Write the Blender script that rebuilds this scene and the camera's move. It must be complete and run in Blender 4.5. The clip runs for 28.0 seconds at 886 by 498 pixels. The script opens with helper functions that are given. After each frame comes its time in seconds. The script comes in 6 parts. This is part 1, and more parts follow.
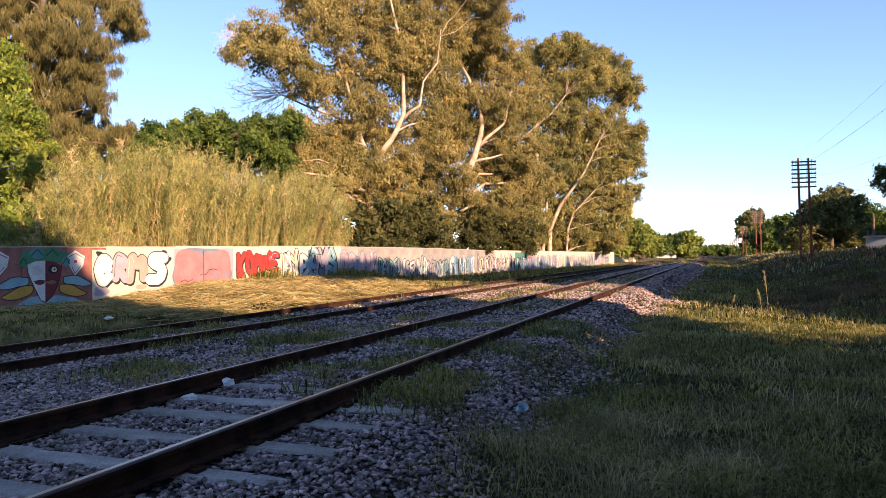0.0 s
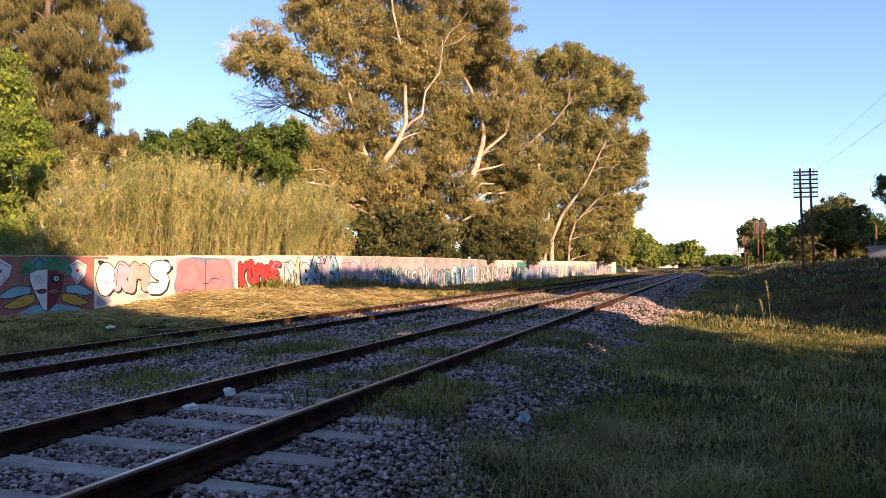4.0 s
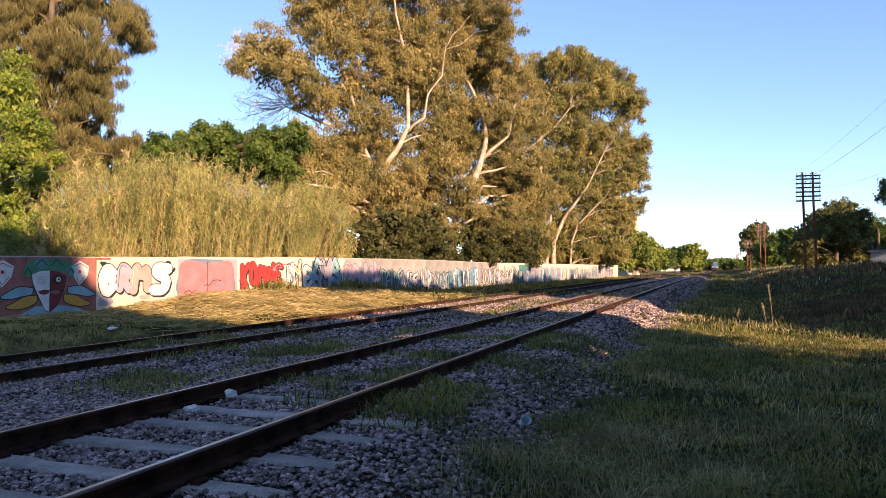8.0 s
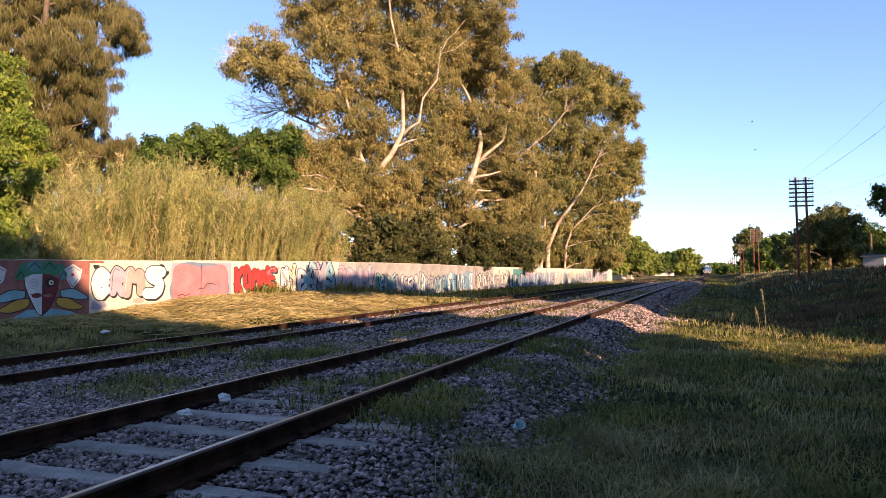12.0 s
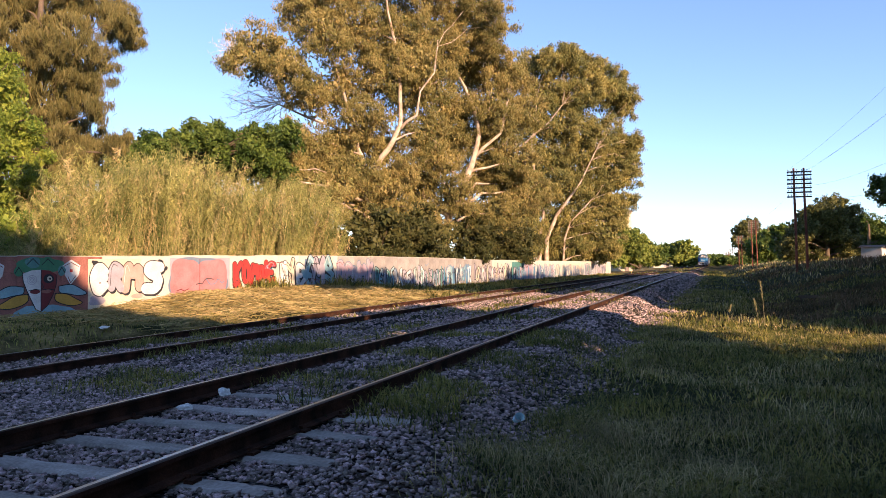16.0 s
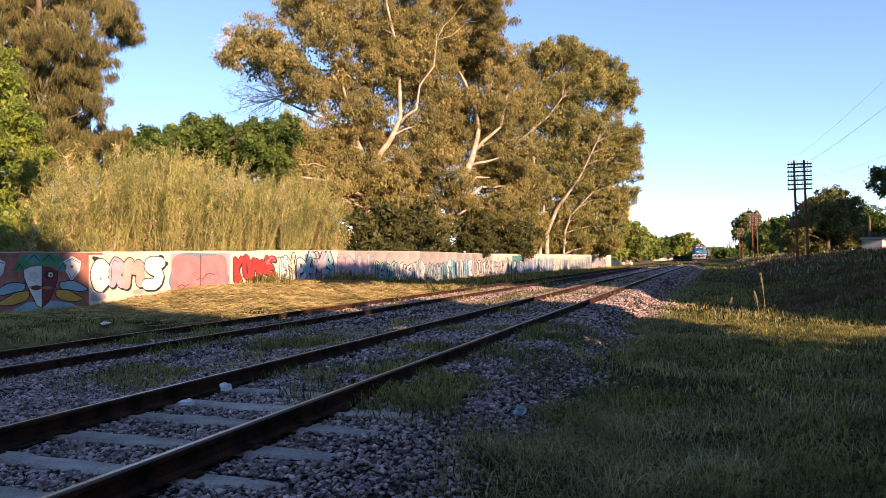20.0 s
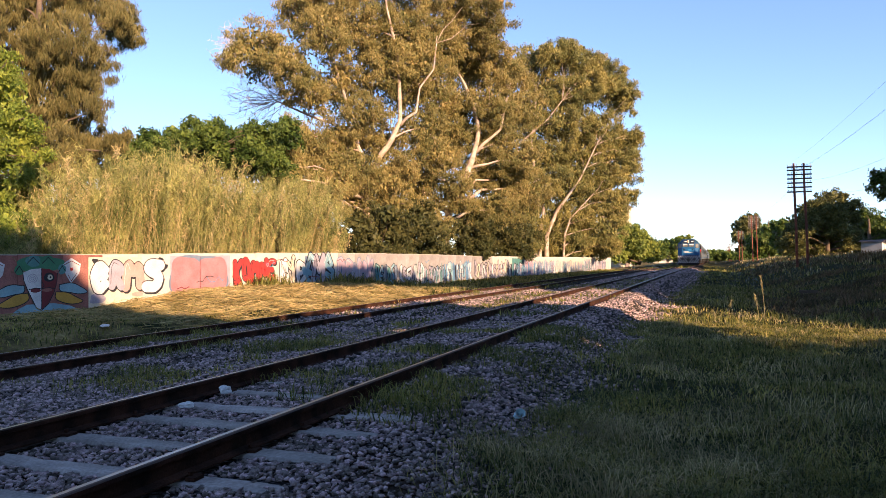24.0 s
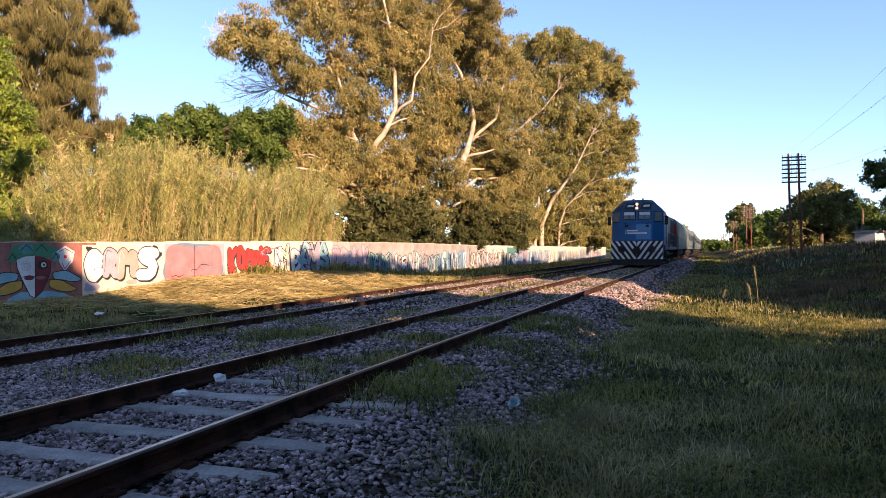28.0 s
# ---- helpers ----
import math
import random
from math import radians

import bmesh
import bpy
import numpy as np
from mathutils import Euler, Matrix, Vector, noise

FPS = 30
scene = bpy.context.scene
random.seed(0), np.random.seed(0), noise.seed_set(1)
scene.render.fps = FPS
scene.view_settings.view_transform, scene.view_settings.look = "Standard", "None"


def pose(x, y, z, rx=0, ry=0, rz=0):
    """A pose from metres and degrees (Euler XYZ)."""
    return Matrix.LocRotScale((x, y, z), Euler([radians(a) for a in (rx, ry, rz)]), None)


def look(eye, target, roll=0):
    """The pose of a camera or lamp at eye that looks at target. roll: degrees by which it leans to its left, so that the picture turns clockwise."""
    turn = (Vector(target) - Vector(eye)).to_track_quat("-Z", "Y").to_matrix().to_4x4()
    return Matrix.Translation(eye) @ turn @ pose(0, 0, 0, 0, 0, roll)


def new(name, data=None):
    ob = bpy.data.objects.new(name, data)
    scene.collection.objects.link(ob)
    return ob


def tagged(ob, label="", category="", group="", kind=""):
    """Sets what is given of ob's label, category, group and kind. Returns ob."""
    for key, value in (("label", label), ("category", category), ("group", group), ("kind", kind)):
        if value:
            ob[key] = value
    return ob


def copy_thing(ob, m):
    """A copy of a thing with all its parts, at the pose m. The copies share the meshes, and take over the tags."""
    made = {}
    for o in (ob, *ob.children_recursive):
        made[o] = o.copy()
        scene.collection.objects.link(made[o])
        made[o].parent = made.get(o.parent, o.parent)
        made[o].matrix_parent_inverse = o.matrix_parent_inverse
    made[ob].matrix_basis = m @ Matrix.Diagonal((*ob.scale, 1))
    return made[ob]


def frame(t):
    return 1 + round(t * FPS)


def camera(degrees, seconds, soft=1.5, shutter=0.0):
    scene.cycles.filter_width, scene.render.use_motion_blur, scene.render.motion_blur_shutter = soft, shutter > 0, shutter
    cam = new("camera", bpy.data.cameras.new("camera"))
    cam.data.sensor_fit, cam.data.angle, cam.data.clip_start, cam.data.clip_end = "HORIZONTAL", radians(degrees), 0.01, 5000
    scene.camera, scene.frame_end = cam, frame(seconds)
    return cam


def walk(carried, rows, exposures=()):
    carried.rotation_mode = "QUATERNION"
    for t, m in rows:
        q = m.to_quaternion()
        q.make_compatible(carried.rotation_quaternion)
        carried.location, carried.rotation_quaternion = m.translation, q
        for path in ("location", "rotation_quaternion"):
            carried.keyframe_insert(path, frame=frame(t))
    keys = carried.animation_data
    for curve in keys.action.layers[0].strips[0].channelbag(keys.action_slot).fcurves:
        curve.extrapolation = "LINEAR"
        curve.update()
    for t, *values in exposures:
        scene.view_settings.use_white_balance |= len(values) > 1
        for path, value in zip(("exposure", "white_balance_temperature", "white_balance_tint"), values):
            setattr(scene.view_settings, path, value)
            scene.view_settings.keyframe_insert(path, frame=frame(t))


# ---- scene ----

# ---------------------------------------------------------------- camera
# A hand-held camera on one spot beside the line: it only turns a little. t, pitch, roll, yaw.
cam = camera(64.7, 28.0, soft=0.85)
EYE = Vector((0.0, 0.0, 1.6))
PATH = [
    (0, 0.49, 0.31, 21.26),
    (0.5, 0.75, 0.38, 21.48),
    (1, 0.85, 0.31, 21.57),
    (1.5, 1.03, 0.39, 21.57),
    (2, 1.25, 0.26, 21.51),
    (2.5, 1.36, 0.20, 21.28),
    (3, 1.36, 0.27, 21.18),
    (3.5, 1.24, 0.23, 21.32),
    (5.5, 1.46, 0.21, 21.48),
    (6, 1.35, 0.14, 21.39),
    (6.5, 1.16, 0.36, 21.57),
    (7, 1.33, 0.12, 21.72),
    (7.5, 1.46, 0.06, 21.63),
    (8, 1.48, -0.00, 21.55),
    (8.5, 1.31, -0.07, 21.35),
    (9, 1.16, -0.07, 21.36),
    (9.5, 1.19, -0.01, 21.17),
    (10, 1.23, 0.07, 21.25),
    (10.5, 1.34, -0.01, 21.18),
    (11, 1.39, -0.07, 21.09),
    (11.5, 1.71, -0.23, 21.13),
    (12, 1.81, -0.12, 21.10),
    (12.5, 1.62, 0.02, 20.91),
    (14.5, 1.28, -0.03, 20.93),
    (15, 1.27, -0.09, 21.08),
    (15.5, 1.20, 0.16, 21.13),
    (16, 1.26, 0.27, 20.99),
    (16.5, 1.21, 0.35, 20.76),
    (17, 1.19, 0.33, 20.75),
    (17.5, 1.19, 0.34, 20.87),
    (18, 1.25, 0.54, 20.55),
    (18.5, 1.01, 0.28, 20.40),
    (19, 0.95, 0.38, 20.87),
    (19.5, 0.81, 0.35, 20.86),
    (20, 0.78, 0.57, 21.03),
    (20.5, 0.71, 0.65, 21.39),
    (21, 0.65, 0.63, 21.12),
    (21.5, 0.57, 0.46, 21.00),
    (23.5, 1.01, 0.51, 20.92),
    (24, 0.99, 0.54, 21.01),
    (24.5, 0.46, 0.68, 20.53),
    (25, 0.19, 0.34, 20.41),
    (25.5, 0.04, 0.28, 20.38),
    (26, -0.03, 0.29, 20.20),
    (26.5, -0.16, 0.19, 20.39),
    (27, 0.03, 0.41, 20.35),
    (27.5, 0.06, 0.35, 20.45),
    (28, 0.08, 0.34, 20.60),
]
walk(cam, [(t, pose(EYE.x, EYE.y, EYE.z, 90 + p, r, yaw)) for t, p, r, yaw in PATH],
     exposures=[(0.0, 1.60, 6450, 19), (12.0, 1.54, 6450, 19), (21.0, 1.54, 6450, 19), (28.0, 1.66, 6430, 19)])

# ---------------------------------------------------------------- sky and sun
SUN_ELEV = 17.0          # a low evening sun
SUN_FROM = (0.788, -0.616)  # it stands over the fields beyond the unseen tree row, behind the standing point
world = bpy.data.worlds.new("evening_sky")
scene.world = world
world.use_nodes = True
wn = world.node_tree.nodes
sky = wn.new("ShaderNodeTexSky")
sky.sky_type = "NISHITA"
sky.sun_disc = False
sky.sun_elevation = radians(SUN_ELEV)
sky.sun_rotation = math.atan2(SUN_FROM[0], SUN_FROM[1])
sky.altitude = 20
sky.air_density, sky.dust_density, sky.ozone_density = 0.75, 0.0, 3.4
# gamma under 1 compresses the sky's range: less bright horizon against the zenith
sky_gamma = wn.new("ShaderNodeGamma")
sky_gamma.inputs[1].default_value = 0.86
world.node_tree.links.new(sky.outputs[0], sky_gamma.inputs[0])
world.node_tree.links.new(sky_gamma.outputs[0], wn["Background"].inputs[0])
wn["Background"].inputs[1].default_value = 0.119
sun = new("sun", bpy.data.lights.new("sun", "SUN"))
sun.data.energy, sun.data.angle, sun.data.color = 4.2, radians(0.6), (1.0, 0.71, 0.43)
sun.matrix_world = look(
    (SUN_FROM[0] * 50, SUN_FROM[1] * 50, 50 * math.tan(radians(SUN_ELEV))), (0, 0, 0))

# ---------------------------------------------------------------- materials
def mat(name, color, rough=0.8, metal=0.0, vary=0.25, scale=6.0, fine=60.0, bump=0.0, bump_scale=40.0,
        island=0.0, color2=None, leafy=0.0, emit=0.0, spec=0.2, per_object=0.0):
    """A painted or natural surface: base colour mottled at two scales, with relief; island: change from piece to piece."""
    m = bpy.data.materials.new(name)
    m.use_nodes = True
    nt = m.node_tree
    n, l = nt.nodes, nt.links
    b = n["Principled BSDF"]
    b.inputs["Roughness"].default_value = rough
    b.inputs["Metallic"].default_value = metal
    b.inputs["Specular IOR Level"].default_value = spec
    tc = n.new("ShaderNodeTexCoord")
    big = n.new("ShaderNodeTexNoise")
    big.inputs["Scale"].default_value = scale
    big.inputs["Detail"].default_value = 4
    l.new(tc.outputs["Object"], big.inputs["Vector"])
    ramp = n.new("ShaderNodeValToRGB")
    c1 = color
    c2 = color2 or tuple(c * (1 - vary) for c in color)
    ramp.color_ramp.elements[0].color = (*c2, 1)
    ramp.color_ramp.elements[1].color = (*c1, 1)
    ramp.color_ramp.elements[0].position, ramp.color_ramp.elements[1].position = 0.35, 0.65
    l.new(big.outputs["Fac"], ramp.inputs["Fac"])
    small = n.new("ShaderNodeTexNoise")
    small.inputs["Scale"].default_value = fine
    small.inputs["Detail"].default_value = 3
    l.new(tc.outputs["Object"], small.inputs["Vector"])
    mr = n.new("ShaderNodeMapRange")
    mr.inputs["From Min"].default_value, mr.inputs["From Max"].default_value = 0.3, 0.7
    mr.inputs["To Min"].default_value, mr.inputs["To Max"].default_value = 1 - vary * 0.6, 1 + vary * 0.6
    l.new(small.outputs["Fac"], mr.inputs["Value"])
    hsv = n.new("ShaderNodeHueSaturation")
    l.new(ramp.outputs["Color"], hsv.inputs["Color"])
    l.new(mr.outputs["Result"], hsv.inputs["Value"])
    out = hsv.outputs["Color"]
    if island or per_object:
        g = n.new("ShaderNodeNewGeometry") if island else n.new("ShaderNodeObjectInfo")
        amount = island or per_object
        rnd = g.outputs["Random Per Island"] if island else g.outputs["Random"]
        v = n.new("ShaderNodeMapRange")
        v.inputs["To Min"].default_value, v.inputs["To Max"].default_value = 1 - amount, 1 + amount
        l.new(rnd, v.inputs["Value"])
        h = n.new("ShaderNodeMapRange")
        h.inputs["To Min"].default_value, h.inputs["To Max"].default_value = 0.5 + 0.05 * amount, 0.5 - 0.05 * amount
        l.new(rnd, h.inputs["Value"])
        hs = n.new("ShaderNodeHueSaturation")
        l.new(out, hs.inputs["Color"])
        l.new(v.outputs["Result"], hs.inputs["Value"])
        l.new(h.outputs["Result"], hs.inputs["Hue"])
        out = hs.outputs["Color"]
    l.new(out, b.inputs["Base Color"])
    if bump:
        bn = n.new("ShaderNodeTexNoise")
        bn.inputs["Scale"].default_value = bump_scale
        bn.inputs["Detail"].default_value = 5
        l.new(tc.outputs["Object"], bn.inputs["Vector"])
        bp = n.new("ShaderNodeBump")
        bp.inputs["Strength"].default_value = bump
        bp.inputs["Distance"].default_value = 0.02
        l.new(bn.outputs["Fac"], bp.inputs["Height"])
        l.new(bp.outputs["Normal"], b.inputs["Normal"])
    if emit:
        b.inputs["Emission Color"].default_value = (*color, 1)
        b.inputs["Emission Strength"].default_value = emit
    if leafy:
        tr = n.new("ShaderNodeBsdfTranslucent")
        l.new(out, tr.inputs["Color"])
        mx = n.new("ShaderNodeMixShader")
        mx.inputs[0].default_value = leafy
        l.new(b.outputs[0], mx.inputs[1])
        l.new(tr.outputs[0], mx.inputs[2])
        l.new(mx.outputs[0], n["Material Output"].inputs["Surface"])
    return m


def ground_material():
    """Soil, ballast and grass laid out across the line by the distance from the rails, with ragged borders."""
    m = bpy.data.materials.new("railway_ground")
    m.use_nodes = True
    nt = m.node_tree
    n, l = nt.nodes, nt.links
    b = n["Principled BSDF"]
    b.inputs["Roughness"].default_value = 0.95
    b.inputs["Specular IOR Level"].default_value = 0.05
    geo = n.new("ShaderNodeNewGeometry")
    sep = n.new("ShaderNodeSeparateXYZ")
    l.new(geo.outputs["Position"], sep.inputs[0])

    def noise_tex(scale, detail=5):
        t = n.new("ShaderNodeTexNoise")
        t.inputs["Scale"].default_value, t.inputs["Detail"].default_value = scale, detail
        l.new(geo.outputs["Position"], t.inputs["Vector"])
        return t.outputs["Fac"]

    def math_node(op, a, c, d=None):
        t = n.new("ShaderNodeMath")
        t.operation = op
        for i, v in enumerate((a, c, d)):
            if v is None:
                continue
            if isinstance(v, (int, float)):
                t.inputs[i].default_value = v
            else:
                l.new(v, t.inputs[i])
        return t.outputs[0]

    def rng(v, lo, hi, a=0.0, c=1.0):
        t = n.new("ShaderNodeMapRange")
        t.interpolation_type = "SMOOTHSTEP"
        for i, w in zip(("From Min", "From Max", "To Min", "To Max"), (lo, hi, a, c)):
            t.inputs[i].default_value = w
        l.new(v, t.inputs["Value"])
        return t.outputs["Result"]

    def mix(f, a, c):
        t = n.new("ShaderNodeMix")
        t.data_type = "RGBA"
        l.new(f, t.inputs[0])
        for i, v in ((6, a), (7, c)):
            if isinstance(v, tuple):
                t.inputs[i].default_value = (*v, 1)
            else:
                l.new(v, t.inputs[i])
        return t.outputs[2]

    wob = math_node("MULTIPLY_ADD", noise_tex(0.55), 2.4, -1.2)
    wob2 = math_node("MULTIPLY_ADD", noise_tex(4.0), 0.8, -0.4)
    x = math_node("ADD", math_node("ADD", sep.outputs["X"], wob), wob2)
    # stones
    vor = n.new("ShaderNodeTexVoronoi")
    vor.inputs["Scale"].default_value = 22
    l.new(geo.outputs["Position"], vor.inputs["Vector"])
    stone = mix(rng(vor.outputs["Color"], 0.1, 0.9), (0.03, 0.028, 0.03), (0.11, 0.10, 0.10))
    # the shade in the gaps between stones is painted in, near-black
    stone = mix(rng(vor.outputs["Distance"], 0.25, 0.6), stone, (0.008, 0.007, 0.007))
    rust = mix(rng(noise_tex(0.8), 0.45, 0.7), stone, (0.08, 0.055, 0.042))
    # grass and soil
    grass = mix(rng(noise_tex(1.3), 0.35, 0.65), (0.02, 0.027, 0.007), (0.055, 0.05, 0.02))
    grass = mix(rng(noise_tex(26.0), 0.4, 0.7), grass, (0.010, 0.012, 0.004))
    soil = mix(rng(noise_tex(9.0), 0.3, 0.7), (0.07, 0.05, 0.03), (0.12, 0.09, 0.055))
    turf = mix(rng(noise_tex(0.35), 0.56, 0.7), grass, soil)
    # dry straw by the wall and on the far bank
    straw = mix(rng(noise_tex(12.0), 0.3, 0.7), (0.18, 0.125, 0.05), (0.32, 0.24, 0.10))
    left = rng(x, -13.2, -12.4, 1.0, 0.0)
    turf = mix(math_node("MULTIPLY", left, rng(noise_tex(0.7), 0.35, 0.6)), turf, straw)
    # ballast: between the outer shoulders of the two tracks
    bal = math_node("MULTIPLY", rng(x, -12.3, -11.7), rng(x, -1.9, -1.1, 1.0, 0.0))
    weeds = rng(noise_tex(0.9), 0.52, 0.66)
    gap = math_node("MULTIPLY", rng(x, -11.4, -6.6, 1.0, 0.45), weeds)
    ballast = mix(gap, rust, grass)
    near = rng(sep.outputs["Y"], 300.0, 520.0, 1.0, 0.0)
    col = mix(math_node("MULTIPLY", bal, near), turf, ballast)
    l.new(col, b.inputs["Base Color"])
    bp = n.new("ShaderNodeBump")
    bp.inputs["Strength"].default_value, bp.inputs["Distance"].default_value = 0.9, 0.05
    h = math_node("SUBTRACT", math_node("MULTIPLY", noise_tex(18.0), 0.9), math_node("MULTIPLY", vor.outputs["Distance"], bal))
    l.new(h, bp.inputs["Height"])
    l.new(bp.outputs["Normal"], b.inputs["Normal"])
    return m


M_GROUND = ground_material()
M_STONE = mat("ballast_stone", (0.46, 0.350, 0.318), 0.9, vary=0.35, scale=14, fine=120, island=0.75, color2=(0.172, 0.130, 0.121), spec=0.06)
M_SLEEPER = mat("weathered_sleeper", (0.44, 0.38, 0.345), 0.9, vary=0.35, scale=3, fine=40, bump=0.5, bump_scale=30, color2=(0.27, 0.23, 0.205), per_object=0.2, spec=0.1)
M_RAIL_SIDE = mat("rusty_rail_steel", (0.075, 0.032, 0.020), 0.9, vary=0.4, scale=4, fine=80, bump=0.3, color2=(0.020, 0.012, 0.009), spec=0.08)
M_RAIL_TOP = mat("polished_rail_head", (0.50, 0.46, 0.42), 0.34, 1.0, vary=0.12, scale=3, fine=90)
M_RAIL_DULL = mat("dull_rail_head", (0.45, 0.39, 0.34), 0.38, 0.9, vary=0.3, scale=3, fine=90)
M_RAIL_EDGE = mat("worn_brown_rail_edge", (0.085, 0.055, 0.045), 0.6, 0.3, vary=0.3, scale=4, fine=90, spec=0.2)
M_BARK = mat("pale_gum_bark", (0.54, 0.43, 0.335), 0.85, vary=0.4, scale=1.6, fine=14, bump=0.5, bump_scale=8, color2=(0.30, 0.21, 0.15), spec=0.2)
M_BARK_DARK = mat("dark_bark", (0.16, 0.115, 0.08), 0.9, vary=0.4, scale=2, fine=18, bump=0.6, bump_scale=10, spec=0.2)
M_GUM = mat("gum_leaves", (0.31, 0.245, 0.085), 0.55, vary=0.2, scale=0.35, fine=3, island=0.4, color2=(0.15, 0.14, 0.045), leafy=0.2)
M_GUM_GREEN = mat("green_gum_leaves", (0.29, 0.245, 0.075), 0.55, vary=0.2, scale=0.35, fine=3, island=0.38, color2=(0.14, 0.14, 0.045), leafy=0.2)
M_HEDGE = mat("sunny_bush_leaves", (0.23, 0.26, 0.05), 0.55, vary=0.2, scale=0.5, fine=3, island=0.38, color2=(0.13, 0.17, 0.035), leafy=0.2)
M_CASUARINA = mat("drooping_needles", (0.17, 0.145, 0.05), 0.6, vary=0.2, scale=0.4, fine=3, island=0.4, color2=(0.10, 0.09, 0.03), leafy=0.12)
M_LIME = mat("bright_green_leaves", (0.29, 0.33, 0.055), 0.5, vary=0.2, scale=0.8, fine=4, island=0.4, color2=(0.11, 0.17, 0.028), leafy=0.35)
M_GREEN = mat("deep_green_leaves", (0.120, 0.165, 0.032), 0.5, vary=0.2, scale=0.6, fine=4, island=0.42, color2=(0.041, 0.075, 0.015), leafy=0.2)
M_OLIVE = mat("olive_bush_leaves", (0.150, 0.143, 0.041), 0.55, vary=0.2, scale=0.6, fine=4, island=0.42, color2=(0.083, 0.090, 0.026), leafy=0.2)
# darker than M_OLIVE: the gums' shade on the shrubs is in the leaf colour
M_UNDER_SHADED = mat("shaded_undergrowth_leaves", (0.105, 0.100, 0.032), 0.55, vary=0.25, scale=0.6, fine=4, island=0.5, color2=(0.042, 0.050, 0.016), leafy=0.15)
M_REED = mat("giant_cane", (0.37, 0.355, 0.115), 0.6, vary=0.25, scale=1.1, fine=5, island=0.5, color2=(0.14, 0.155, 0.048), leafy=0.15)
M_REED_DRY = mat("dry_cane", (0.50, 0.40, 0.20), 0.7, vary=0.25, scale=0.5, fine=4, island=0.3, color2=(0.38, 0.28, 0.12), leafy=0.15)
M_GRASS = mat("grass_blades", (0.285, 0.27, 0.062), 0.6, vary=0.2, scale=0.9, fine=5, island=0.85, color2=(0.095, 0.11, 0.028), leafy=0.35)
M_GRASS_DRY = mat("dry_grass_blades", (0.56, 0.46, 0.22), 0.7, vary=0.2, scale=0.7, fine=5, island=0.5, color2=(0.22, 0.18, 0.08), leafy=0.3)
M_STRAW = mat("cut_straw", (0.46, 0.36, 0.155), 0.7, vary=0.2, scale=0.9, fine=6, island=0.4, color2=(0.24, 0.18, 0.065), leafy=0.15)
M_CONCRETE = mat("whitewashed_wall", (0.574, 0.517, 0.443), 0.9, vary=0.2, scale=1.2, fine=30, bump=0.3, color2=(0.426, 0.377, 0.328), spec=0.2)
M_BLOCK = mat("bare_block_wall", (0.36, 0.325, 0.305), 0.92, vary=0.35, scale=1.5, fine=30, bump=0.4, color2=(0.25, 0.225, 0.215), per_object=0.12, spec=0.2)


def paint(name, c, vary=0.18):
    return mat("paint_" + name, c, 0.75, vary=vary, scale=2.5, fine=25, spec=0.3)


P_BRICKRED = paint("red_oxide", (0.32, 0.125, 0.10), 0.35)
P_PINK = paint("dusty_pink", (0.42, 0.19, 0.20), 0.25)
P_LILAC = paint("lilac_grey", (0.36, 0.32, 0.37))
P_WHITE = paint("white", (0.62, 0.60, 0.58))
P_CREAM = paint("cream", (0.62, 0.54, 0.40))
P_BLACK = paint("black", (0.025, 0.025, 0.03))
P_RED = paint("red", (0.46, 0.04, 0.035))
P_GREEN = paint("green", (0.05, 0.19, 0.10))
P_TEAL = paint("teal", (0.08, 0.22, 0.21))
P_SKY = paint("pale_blue", (0.22, 0.37, 0.42))
P_BLUE = paint("blue", (0.09, 0.22, 0.36))
P_YELLOW = paint("ochre_yellow", (0.52, 0.28, 0.05))
P_MAROON = paint("maroon", (0.17, 0.03, 0.03))
P_SALMON = paint("salmon", (0.50, 0.31, 0.27))
P_MAUVE = paint("mauve", (0.42, 0.30, 0.34))
P_NAVY = paint("slate_blue", (0.16, 0.20, 0.27))

